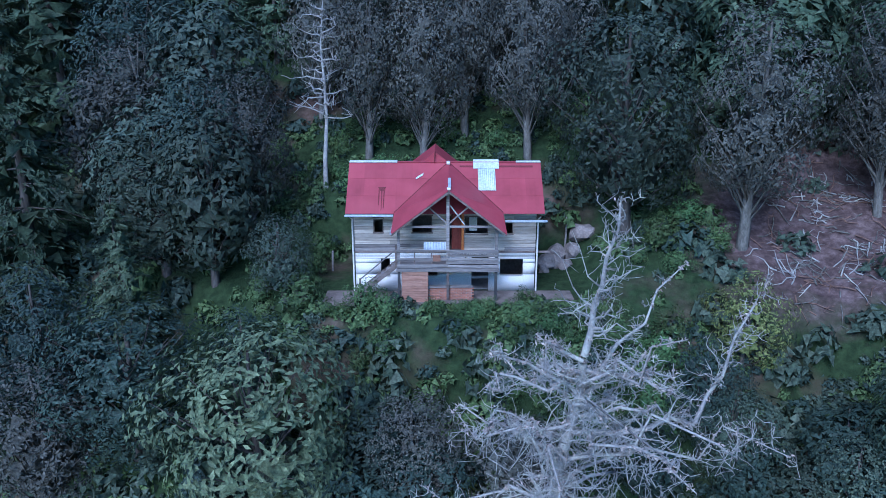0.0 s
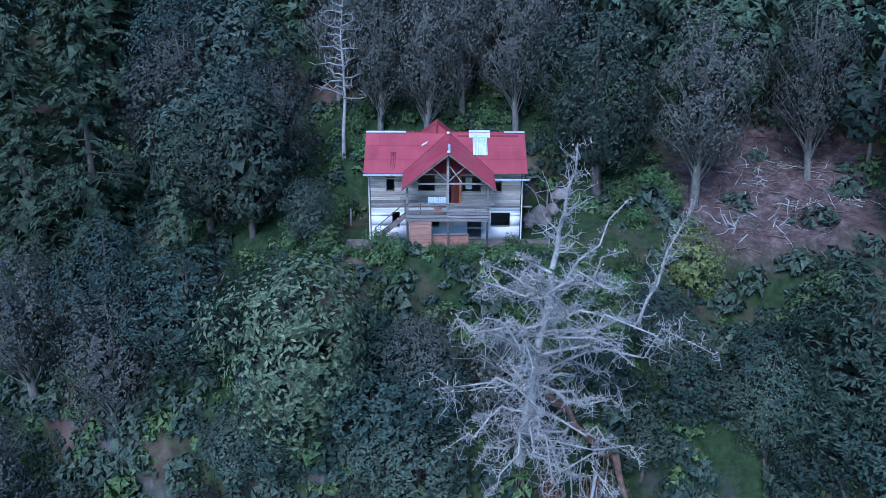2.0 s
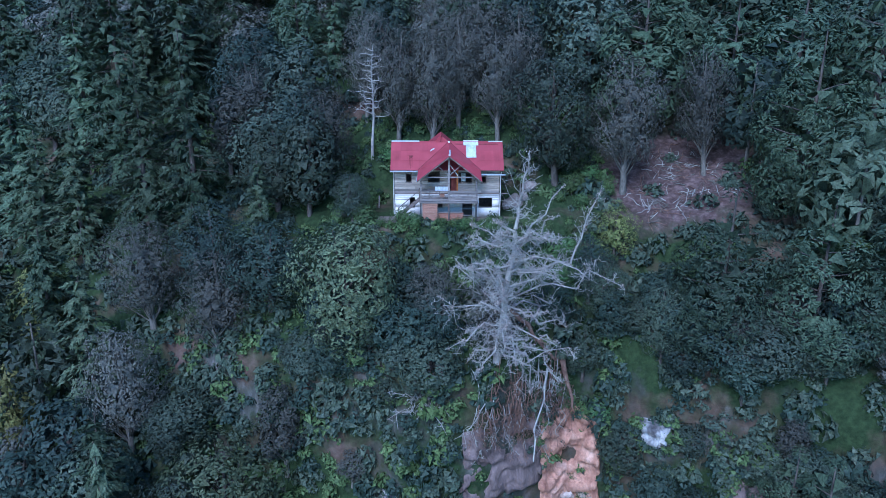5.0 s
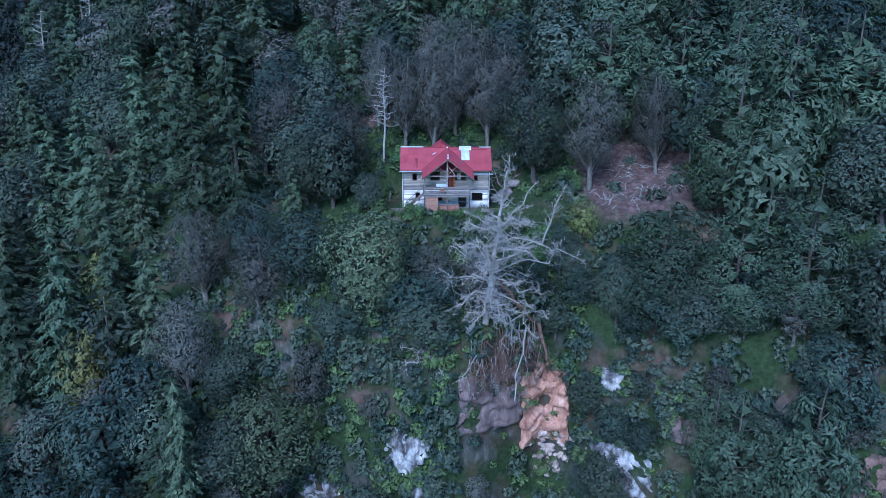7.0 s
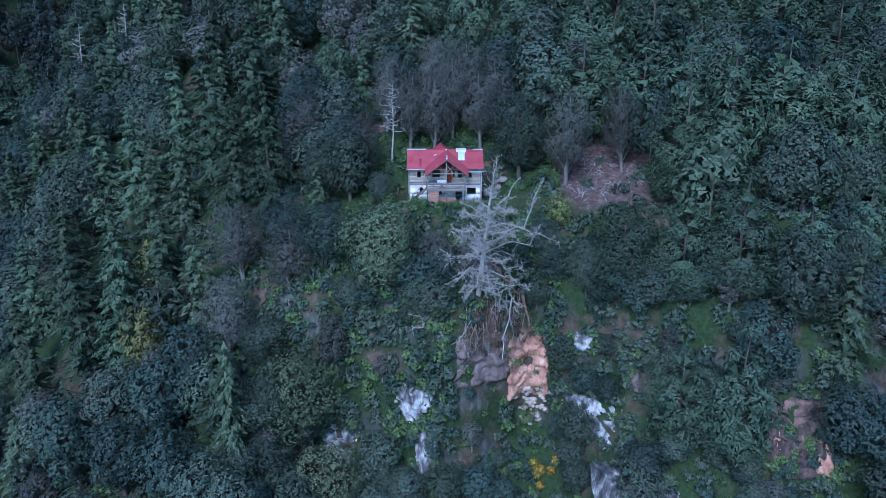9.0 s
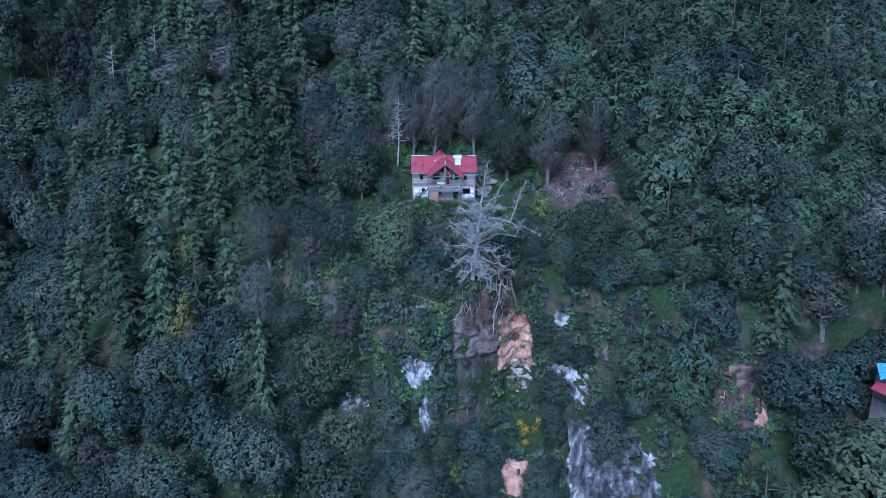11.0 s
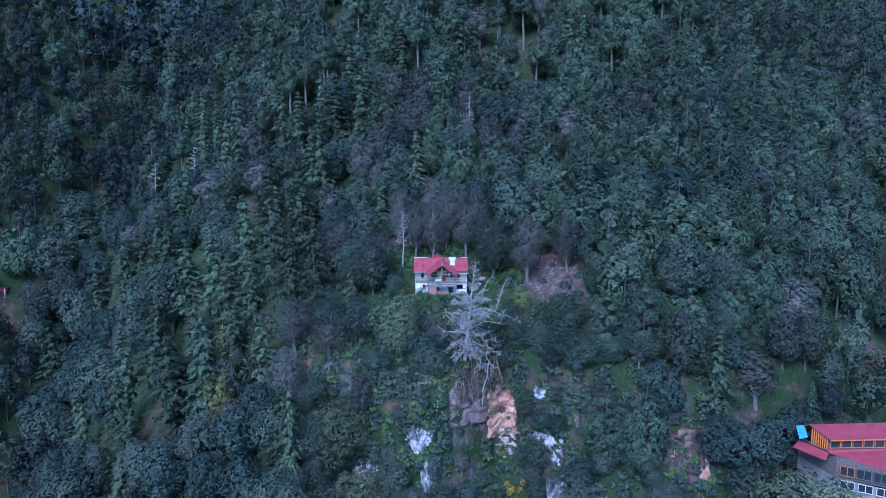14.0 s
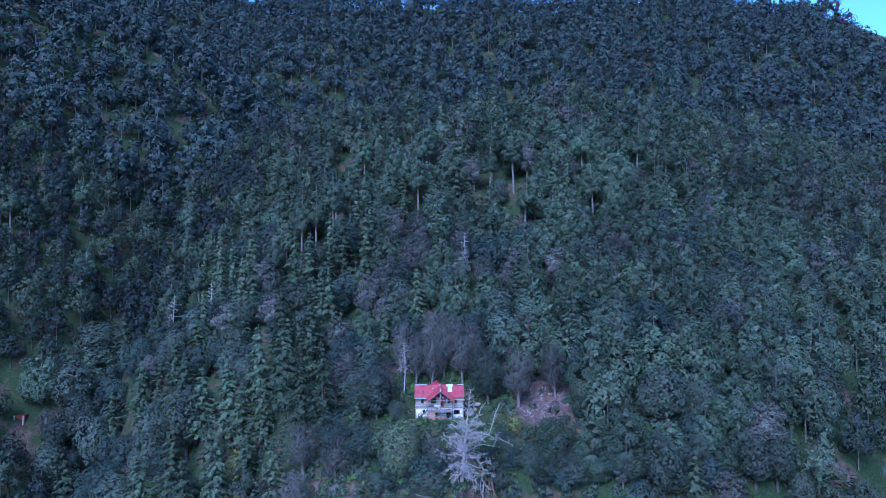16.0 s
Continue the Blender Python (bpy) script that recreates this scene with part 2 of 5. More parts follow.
def leaves(geo, c, nrm, size, aspect=0.62, along=None, fold=0.25):
    """A folded diamond leaf at each c, facing nrm; along gives the long axis."""
    n = len(c)
    nrm = nrm / (np.linalg.norm(nrm, axis=1)[:, None] + 1e-9)
    r = rng.normal(size=(n, 3)) if along is None else along
    u = r - nrm * np.sum(r * nrm, axis=1)[:, None]
    u /= np.linalg.norm(u, axis=1)[:, None] + 1e-9
    w = np.cross(nrm, u)
    s = np.broadcast_to(np.asarray(size, float), (n,))[:, None]
    v = np.stack([c + u * s, c + w * s * aspect + nrm * s * fold, c - u * s, c - w * s * aspect + nrm * s * fold], 1)
    geo.add(v.reshape(-1, 3), np.arange(4 * n).reshape(n, 4))


def bent(p, q, n, wob):
    """n points from p to q, wandering by wob metres."""
    t = np.linspace(0, 1, n)[:, None]
    w = rng.normal(size=(n, 3)) * wob
    w[0] = 0
    return np.asarray(p) * (1 - t) + np.asarray(q) * t + w * np.sin(np.pi * np.clip(t, 0, 0.75) / 1.5)


def unit(n):
    v = rng.normal(size=(n, 3))
    return v / np.linalg.norm(v, axis=1)[:, None]


# ---------------------------------------------------------------- the lie of the land
def vnoise(x, y, seed):
    """Smooth value noise, -1 to 1."""
    xi, yi = np.floor(x), np.floor(y)
    fx, fy = x - xi, y - yi
    fx, fy = fx * fx * (3 - 2 * fx), fy * fy * (3 - 2 * fy)

    def h(a, b):
        s = np.sin(a * 127.1 + b * 311.7 + seed * 74.7) * 43758.5453
        return (s - np.floor(s)) * 2 - 1
    return (h(xi, yi) * (1 - fx) + h(xi + 1, yi) * fx) * (1 - fy) + (h(xi, yi + 1) * (1 - fx) + h(xi + 1, yi + 1) * fx) * fy


def step(a, b, v):
    t = np.clip((v - a) / (b - a), 0, 1)
    return t * t * (3 - 2 * t)


def contour(x):
    """How far ahead the level of the yard runs at x."""
    left = 34 - 0.18 * x + 0.0072 * x * x
    out = np.clip(x - 40, 0, None)
    right = 34 - 0.35 * np.clip(x - 18, 0, 22) + np.where(out < 36, 0.010 * out ** 2, 12.96 + 0.58 * (out - 36))
    return np.where(x < 0, left, right)


def ground_z(x, y):
    x, y = np.asarray(x, float), np.asarray(y, float)
    s = y - contour(x)
    up = 0.5 * np.clip(s, 0, 8) + 0.76 * np.clip(s - 8, 0, 104) - 0.65 * np.clip(s - 112, 0, 120)
    down = 1.1 * np.clip(s, -40, 0) + 0.35 * np.clip(s + 40, -200, 0)
    edge = -9 + 5.0 * np.exp(-((x - 10.5) / 4.0) ** 2) + 0.8 * vnoise(x * 0.35, x * 0, 3)
    drop = 3.0 + 16.0 * step(-24, -14, x) * (1 - step(12, 22, x)) + 2.0 * step(12, 22, x)
    cliff = -drop * step(0, 3.2, edge - s)
    z = up + down + cliff
    near = step(60, 20, np.abs(x))
    z = z + (0.5 * vnoise(x * 0.21, y * 0.21, 1) + 0.25 * vnoise(x * 0.7, y * 0.7, 2)) * (0.5 + 0.5 * near)
    z = z + 3.0 * vnoise(x * 0.035, y * 0.035, 5) * step(14, 40, np.abs(s))
    left_side = 38 + 0.75 * (np.minimum(y, 290) - 165) + 0.5 * (-x - 125)
    mountain = 60 + 0.82 * (np.minimum(y, 566 + 10 * vnoise(x * 0.012, 0 * x, 8)) - 300) - 0.6 * np.clip(y - 590, 0, None) + 0.25 * np.clip(x - 110, 0, 120) - 0.17 * np.clip(x - 150, 0, 400)
    rough = 9 * vnoise(x * 0.013, y * 0.013, 9) + 4 * vnoise(x * 0.03, y * 0.03, 10)
    far = np.maximum(left_side, mountain) + rough * step(130, 220, y + np.abs(x) * 0.6)
    far = np.where(y > 60, far, -200)
    z = np.maximum(z, far)
    yard = step(9.5, 6.3, np.abs(x - 0.3)) * step(29.5, 31.5, y) * step(42.2, 40.6, y)
    z = z * (1 - yard)
    shelf = step(16, 10, np.abs(x - 62)) * step(14, 8, np.abs(y - 6))
    z = z * (1 - shelf) - 27.0 * shelf
    track = step(8, 5, np.abs(x - 76.0)) * step(4, 2, np.abs(y - 16))
    return z * (1 - track) - 14.65 * track


def gz(x, y):
    return float(ground_z(x, y))


def face_y(x, z):
    """Where the slope reaches the height z at x, coming from the valley."""
    x, z = np.broadcast_arrays(np.asarray(x, float), np.asarray(z, float))
    ys = np.arange(-12, 46, 0.12)
    g = ground_z(x.ravel()[:, None] + 0 * ys, ys + 0 * x.ravel()[:, None])
    return ys[np.argmax(g > z.ravel()[:, None], axis=1)].reshape(x.shape)


def axis(lo, hi, parts):
    """Coordinates that are dense in the middle: parts of (end, spacing)."""
    out, p = [lo], lo
    for end, gap in parts:
        n = max(1, int(round((end - p) / gap)))
        out += list(np.linspace(p, end, n + 1)[1:])
        p = end
    return np.array(out)


gx = axis(-900, 900, [(-160, 18), (-60, 4), (-24, 1.6), (34, 0.7), (70, 1.6), (200, 4), (900, 18)])
gy = axis(-700, 1200, [(-60, 40), (-4, 4), (14, 1.5), (48, 0.6), (110, 1.8), (470, 6), (1200, 30)])
X, Y = np.meshgrid(gx, gy, indexing="xy")
Z = ground_z(X, Y)
nx, ny = len(gx), len(gy)
jj, ii = np.meshgrid(np.arange(ny - 1), np.arange(nx - 1), indexing="ij")
a0 = jj * nx + ii
ground = new("ground", mesh_np("ground", np.stack([X, Y, Z], -1).reshape(-1, 3), np.stack([a0, a0 + 1, a0 + 1 + nx, a0 + nx], -1).reshape(-1, 4), GROUND, smooth=True))
tagged(ground, "steep leaf-littered forest slope with mossy patches and rock", "ground", kind="structure")

# ---------------------------------------------------------------- trees
def tri_leaves(geo, c, nrm, size, aspect=0.6, along=None, fine=False):
    """A pointed leaf at each c that faces nrm: one triangle, or a folded pair of them where fine."""
    n = len(c)
    nrm = nrm / (np.linalg.norm(nrm, axis=1)[:, None] + 1e-9)
    r = rng.normal(size=(n, 3)) if along is None else along
    u = r - nrm * np.sum(r * nrm, axis=1)[:, None]
    u /= np.linalg.norm(u, axis=1)[:, None] + 1e-9
    w = np.cross(nrm, u)
    s = np.broadcast_to(np.asarray(size, float), (n,))[:, None]
    if not fine:
        v = np.stack([c + u * s * 1.3, c - u * s * 0.7 + w * s * aspect * 1.25, c - u * s * 0.7 - w * s * aspect * 1.25], 1)
        geo.add(v.reshape(-1, 3), np.arange(3 * n).reshape(n, 3))
        return
    v = np.stack([c + u * s, c + w * s * aspect + nrm * s * 0.22, c - u * s, c - w * s * aspect + nrm * s * 0.22], 1)
    k = 4 * np.arange(n)[:, None]
    geo.add(v.reshape(-1, 3), np.concatenate([k + [0, 1, 2], k + [0, 2, 3]]))


def heart(geo, zs, rs, n, size, lean=(0.0, 0.0)):
    """The inner foliage of a crown: leafy twigs at all angles about a body of radii rs at heights zs."""
    z = np.interp(np.sqrt(rng.random(n)), np.linspace(0, 1, len(zs)), zs[::-1])
    a = rng.uniform(0, 6.28, n)
    rad = np.interp(z, zs, rs) * rng.uniform(0.55, 1.0, n)
    q = (z - zs[0]) / (zs[-1] - zs[0])
    c = np.stack([np.cos(a) * rad + q * lean[0], np.sin(a) * rad + q * lean[1], z], 1)
    tri_leaves(geo, c, np.stack([np.cos(a), np.sin(a), 0.2 + 0 * a], 1) + rng.normal(size=(n, 3)) * 0.45, size * rng.uniform(0.7, 1.3, n), 0.7)


def puffs(geo, centres, radii, total, size, aspect=0.42, flat=0.9, loose=0.26, fine=False, spiky=0.0, lift=0.3):
    """Clumps of leaves round centres; leaves that would sit inside a neighbouring clump are left out."""
    centres, radii = np.asarray(centres, float), np.asarray(radii, float)
    share = radii ** 2 / np.sum(radii ** 2)
    squash = np.array([1, 1, flat])
    mid = centres.mean(axis=0)
    for i, (c, r) in enumerate(zip(centres, radii)):
        n = max(6, int(total * share[i] * 2.2))
        d = unit(n)
        p = c + d * squash * r * rng.uniform(0.82, 1.16, (n, 1))
        keep = (p[:, 2] > 0.1) & (np.sum((p - c) * (c - mid), axis=1) > -0.55 * r * np.linalg.norm(c - mid))
        for cj, rj in zip(centres, radii):
            if 0 < np.sum((cj - c) ** 2) < (r + rj) ** 2:
                keep &= np.sum(((p - cj) / squash) ** 2, axis=1) > (0.8 * rj) ** 2
        p, d = p[keep], d[keep]
        if len(p):
            along = d + unit(len(p)) * 0.6 if spiky else None
            whole = (p - mid) * [1, 1, 0.6]
            whole /= np.linalg.norm(whole, axis=1)[:, None] + 1e-9
            nn = d * 0.55 + whole * 0.75 + rng.normal(size=d.shape) * loose + [0, 0, lift]
            tri_leaves(geo, p, nn, size * rng.uniform(0.65, 1.3, len(p)), aspect, along, fine)


def broadleaf(h, r, n, leaf, count=26, low=0.04, dense=0.66, fine=False, droop=0.0, wild=0.2):
    """Trunk with limbs, and an uneven crown of leafy clumps on the limb ends, with gaps between."""
    wood, crown = Geo(), Geo()
    lean = rng.normal(size=2) * 0.04 * h
    mid, half = h * (0.5 + low * 0.5), h * (0.5 - low * 0.5)
    top = np.array([lean[0], lean[1], h * 0.88])
    tube(wood, bent((0, 0, -0.8), top, 6, 0.16), np.linspace(0.03 * h, 0.005 * h, 6), 6)
    cs, rs = [], []
    for i in range(count):
        e = 1 - 1.86 * (i + 0.5) / count
        a = i * 2.4 + rng.normal() * 0.25
        ring = math.sqrt(max(0.0, 1 - e * e)) * (1.0 if e > 0 else 0.92)
        k = 0.74 * (1 + wild * rng.normal())
        k = min(0.95, max(0.42, k))
        c = np.array([math.cos(a) * ring * r * k, math.sin(a) * ring * r * k, mid + e * half * min(k, 0.82) - droop * ring])
        c[:2] += lean * (c[2] / h)
        pr = r * rng.uniform(0.23, 0.38)
        start = top * min(0.9, max(0.12, c[2] / h - 0.22))
        tube(wood, bent(start, c + (c - start) * 0.12, 3, 0.16), [0.008 * h, 0.004 * h, 0.0015 * h], 3)
        cs.append(c)
        rs.append(pr)
    if dense:
        q = np.linspace(-0.9, 0.92, 7)
        heart(crown, mid + q * half * dense * 1.12, np.sqrt(1 - q * q) * r * dense, 110, r * 0.13, lean * 0.7)
    puffs(crown, cs, rs, n, leaf, fine=fine)
    return wood, crown


def pine(h, r, n, leaf, count=42, bare=0.12, round_top=0.6, fine=False):
    """A pine: whorls of rising branches that each end in rounded puffs of long needles."""
    wood, crown = Geo(), Geo()
    top = np.array([rng.normal() * 0.02 * h, rng.normal() * 0.02 * h, h])
    tube(wood, bent((0, 0, -0.8), top, 5, 0.08), np.linspace(0.02 * h, 0.003 * h, 5), 6)
    cs, rs = [top - [0, 0, 0.05 * h]], [0.2 * r]

    def edge(u):
        return r * (1 - u ** 2.0) ** round_top * (0.7 + 0.3 * min(1.0, u / 0.2))
    for i in range(count):
        u = 1 - math.sqrt(1 - (i + rng.uniform(0, 1)) / count * 0.97)
        z = h * (bare + (0.95 - bare) * u)
        reach = edge(u) * (rng.uniform(0.6, 0.9) if i % 5 else rng.uniform(0.9, 1.05))
        a = i * 2.4 + rng.normal() * 0.25
        base = top * (max(0.1, z - reach * 0.3) / h)
        tip = np.array([top[0] * z / h + math.cos(a) * reach, top[1] * z / h + math.sin(a) * reach, z])
        tube(wood, bent(base, tip, 3, 0.06), [0.006 * h, 0.004 * h, 0.0015 * h], 3)
        cs.append(tip)
        rs.append(r * rng.uniform(0.24, 0.34) * (1.05 - 0.35 * u))
    q = np.linspace(0.03, 0.93, 7)
    heart(crown, h * (bare + (0.97 - bare) * q), np.array([edge(v) for v in q]) * 0.6, 110, r * 0.13, top[:2])
    puffs(crown, cs, rs, n, leaf, 0.34, 0.95, 0.24, fine, 0.6, 0.35)
    return wood, crown


def fir(h, r, whorls, per, size, fine=False):
    """A tall conifer with tiers of level, drooping-tipped sprays that leave dark gaps between them."""
    wood, crown = Geo(), Geo()
    tube(wood, bent((0, 0, -0.8), (rng.normal() * 0.012 * h, rng.normal() * 0.012 * h, h), 5, 0.05), np.linspace(0.02 * h, 0.002 * h, 5), 6)
    q = np.linspace(0.1, 0.97, 9)
    heart(crown, q * h, (1.02 - q) ** 0.8 * r * 0.42, 200, r * 0.11)
    for i in range(whorls):
        u = (i + rng.uniform(0, 0.7)) / whorls
        z = h * (0.1 + 0.88 * u)
        for j in range(6):
            a = rng.uniform(0, 6.28)
            reach = r * (1 - u) ** 0.78 * rng.uniform(0.6, 1.18) + 0.12
            out, side = np.array([math.cos(a), math.sin(a), 0]), np.array([-math.sin(a), math.cos(a), 0])
            t = np.sqrt(rng.uniform(0.06, 1.0, per))
            spread = 0.34 * reach * (1.05 - t) + 0.06
            c = np.array([0, 0, z]) + out * (reach * t)[:, None] + side * (rng.uniform(-1, 1, per) * spread)[:, None]
            c[:, 2] += reach * (0.14 * t - 0.34 * t * t) + rng.normal(size=per) * 0.07
            along = out + side * rng.uniform(-0.9, 0.9, (per, 1)) + [0, 0, -0.25]
            nn = np.array([0, 0, 0.9]) + out * 0.6 + rng.normal(size=(per, 3)) * 0.3
            tri_leaves(crown, c, nn, size * rng.uniform(0.7, 1.3, per), 0.28, along, fine)
            if j % 2 == 0:
                tube(wood, [(0, 0, z), np.array([0, 0, z]) + out * reach * 0.55 + [0, 0, -0.04 * reach], np.array([0, 0, z]) + out * reach * 0.95 + [0, 0, -0.17 * reach]], [0.0035 * h, 0.002 * h, 0.0008 * h], 3)
    return wood, crown


def snag(h, r, n, droop=0.1):
    """A dead standing conifer: bare trunk and bare branches with twigs."""
    wood = Geo()
    tube(wood, bent((0, 0, -0.6), (0.02 * h, 0.01 * h, h), 6, 0.1), np.linspace(0.016 * h, 0.002 * h, 6), 6)
    for i in range(n):
        u = 0.38 + 0.6 * (i + rng.uniform(0, 0.8)) / n
        a = i * 2.4 + rng.normal() * 0.4
        reach = r * rng.uniform(0.5, 1.1) * (1.25 - u)
        p = np.array([0.02 * h * u, 0.01 * h * u, h * u])
        q = p + np.array([np.cos(a) * reach, np.sin(a) * reach, reach * (rng.uniform(0.0, 0.5) - droop)])
        line = bent(p, q, 5, reach * 0.07)
        tube(wood, line, np.linspace(0.0045 * h, 0.0012 * h, 5), 4)
        for k in range(6):
            b = line[rng.integers(1, 5)]
            e = b + unit(1)[0] * reach * 0.3 + [0, 0, reach * 0.1]
            tube(wood, bent(b, e, 3, 0.05), [0.002 * h, 0.0015 * h, 0.0007 * h], 3)
    return wood


KINDS = {
    # kind: (label, leaf material, bark, maker); lod 0 is for the trees that the camera passes nearest
    "big": ("tree with large pale green leaves and a dense uneven crown", LEAF_BIG, BARK, lambda lod: broadleaf(11, 4.0, (4800, 2000)[lod], (0.17, 0.28)[lod], (44, 34)[lod], 0.02, 0.66, lod == 0)),
    "oak": ("dark green oak with a dense rounded crown", LEAF_OAK, BARK, lambda lod: broadleaf(11, 3.7, (4800, 1800)[lod], (0.14, 0.25)[lod], (44, 34)[lod], 0.04, 0.66, lod == 0)),
    "blue": ("dark blue-green evergreen tree with a loose crown", LEAF_BLUE, BARK, lambda lod: broadleaf(10, 3.5, (4600, 1800)[lod], (0.13, 0.24)[lod], (42, 32)[lod], 0.02, 0.62, lod == 0, 0.0, 0.26)),
    "grey": ("grey oak hung with lichen, with a thin crown and pale limbs", LEAF_GREY, BARK_PALE, lambda lod: broadleaf(12, 3.1, (4800, 1700)[lod], (0.12, 0.22)[lod], (46, 34)[lod], 0.12, 0.5, lod == 0, 0.4, 0.28)),
    "pine": ("pine with puffs of long green needles on its branches", LEAF_PINE, BARK, lambda lod: pine(13, 3.7, (5200, 2000)[lod], (0.18, 0.29)[lod], (46, 38)[lod], fine=lod == 0)),
    "fir": ("tall conifer with layered drooping green sprays", LEAF_FIR, BARK, lambda lod: fir(17, 4.1, (24, 19)[lod], (44, 19)[lod], (0.19, 0.34)[lod], lod == 0)),
    "tall": ("tall pine with a bare pale trunk below its crown", LEAF_PINE, BARK_PALE, lambda lod: pine(18, 2.9, 1300, 0.28, 24, 0.5, 0.6)),
    "yellow": ("small tree with yellowing green leaves", LEAF_YELLOW, BARK, lambda lod: broadleaf(6, 2.0, (1500, 900)[lod], (0.1, 0.15)[lod], 20, 0.05, 0.5, lod == 0)),
    "shrub": ("leafy green shrub on the slope", LEAF_BRIGHT, BARK, lambda lod: broadleaf(2.4, 1.5, (450, 300)[lod], (0.09, 0.12)[lod], 12, 0.0, 0.55, False)),
}
HEIGHT = {"big": 11, "oak": 11, "blue": 10, "grey": 12, "pine": 13, "fir": 17, "tall": 18, "yellow": 6, "shrub": 2.4}
CATEGORY = {"shrub": "shrub"}
NAMES = {"big": "broadleaf_tree", "oak": "oak_tree", "blue": "evergreen_tree", "grey": "lichen_oak_tree", "pine": "pine_tree", "fir": "fir_tree", "tall": "tall_pine_tree", "yellow": "yellowing_tree", "shrub": "shrub"}
made = {}
taken = []


def part(name, me, parent, label=""):
    ob = new(name, me)
    ob.parent = parent
    return tagged(ob, label) if label else ob


def plant(kind, x, y, h, turn=None, lod=0, variant=None, wide=1.0, sink=0.25, label=""):
    """One tree on the ground at x, y, h metres high."""
    v = int(rng.integers(0, 4)) if variant is None else variant
    turn = rng.uniform(0, 2 * math.pi) if turn is None else turn
    k = h / HEIGHT[kind]
    m = Matrix.LocRotScale((x, y, gz(x, y) - sink), Euler((rng.normal() * 0.025, rng.normal() * 0.025, turn)), (k * wide, k * wide, k))
    key = (kind, v, lod)
    if key not in made:
        text, leaf_m, bark_m, maker = KINDS[kind]
        wood, crown = maker(lod)
        root = new(NAMES[kind])
        tagged(root, text, CATEGORY.get(kind, "tree"), "trees of the slope" if kind != "shrub" else "shrubs of the slope")
        part("stem" if kind == "shrub" else "trunk", mesh_np("trunk", *wood.arrays(), bark_m, smooth=True), root)
        part("crown", mesh_np("crown", *crown.arrays(), leaf_m, smooth=True), root)
        root.matrix_basis = m
        made[key] = root
    else:
        root = copy_thing(made[key], m)
        root.scale = m.to_scale()
    root["label"] = label or KINDS[kind][0]
    taken.append((x, y, 0.22 * h * wide))
    return root


# --- the trees that stand out, stand by stand: x, y, height, width
def stand(kind, trees, lod=1):
    for x, y, h, wide in trees:
        plant(kind, x, y, h, None, lod, None, wide)


plant("big", -7.9, 27.4, 11.6, 0.4, 0, 0, 1.1, label="large tree with broad pale green leaves below the house yard")
plant("oak", 10.3, 39.2, 12.6, 2.2, 0, 0, 1.0, label="tall dark green oak at the corner of the house")
plant("grey", 16.2, 37.4, 13.5, 0.3, 0, 0, 0.9, label="tall grey lichen-hung oak at the edge of the clearing")
# broad trees below the yard and round the lodge
stand("big", [(-18.6, 24.6, 13.0, 1.15), (-15.0, 20.4, 11.5, 1.1)], 0)
stand("big", [(48.2, 0.0, 16.4, 1.1), (52.0, -4.0, 13.5, 1.0), (43.0, -1.5, 12.5, 1.0)])
# tiered conifers beside the yard
stand("fir", [(-33.4, 48.3, 21.0, 1.1), (-28.6, 40.4, 18.5, 1.0), (-23.4, 39.2, 19.8, 1.0), (-16.2, 34.6, 10.0, 1.3), (-12.0, 53.8, 11.0, 1.2)], 0)
stand("fir", [(-39.8, 53.9, 17.5, 1.2), (-24.5, 61.0, 19.7, 1.1), (-45.3, 50.3, 18.5, 1.2), (-42.0, 46.5, 15.0, 1.2), (-37.0, 44.1, 14.5, 1.2), (-60.4, 67.2, 15.2, 1.3), (-77.4, 82.7, 15.9, 1.3), (-47.2, 42.9, 18.8, 1.2), (-43.8, 35.8, 22.0, 0.9)])
stand("fir", [(-39.2, 40.0, 14.3, 1.3), (-57.9, 48.9, 20.8, 1.2), (-51.0, 38.6, 20.8, 1.1), (-60.4, 40.2, 13.4, 1.3), (-24.7, 17.3, 18.1, 0.65), (-59.0, 31.8, 14.0, 1.3), (43.4, 15.2, 14.6, 1.15), (-97.0, 82.2, 19.5, 1.3), (-53.0, 56.0, 17.0, 1.2), (-66.5, 55.0, 18.0, 1.2)])
# rounded pines beside the clearing
stand("pine", [(21.3, 25.1, 13.8, 1.05), (27.6, 23.0, 13.4, 1.05), (33.3, 21.1, 15.3, 1.05), (29.6, 31.6, 15.4, 1.1), (24.6, 17.4, 9.0, 1.0)], 0)
stand("pine", [(22.8, 57.0, 13.4, 1.1), (30.2, 49.6, 17.0, 1.15), (53.9, 54.7, 14.4, 1.25), (58.9, 57.2, 15.4, 1.0), (36.5, 34.5, 19.1, 0.95), (35.6, 46.8, 11.3, 1.2), (50.5, 33.5, 16.6, 1.12), (27.0, 42.8, 13.2, 1.1), (47.6, 60.0, 13.6, 1.3), (96.2, 87.2, 15.7, 1.3)])
stand("pine", [(83.4, 75.5, 13.6, 1.3), (59.6, 42.8, 12.9, 1.05), (65.8, 42.3, 16.5, 0.95), (41.4, 21.4, 9.0, 1.2), (55.2, 26.9, 13.9, 1.0), (66.7, 31.8, 13.4, 1.15), (31.3, 12.2, 16.3, 0.82), (25.9, 14.6, 12.4, 0.98), (9.4, 56.5, 10.0, 0.95), (18.9, 56.9, 9.5, 1.0), (-20.0, 71.9, 11.0, 1.3)])
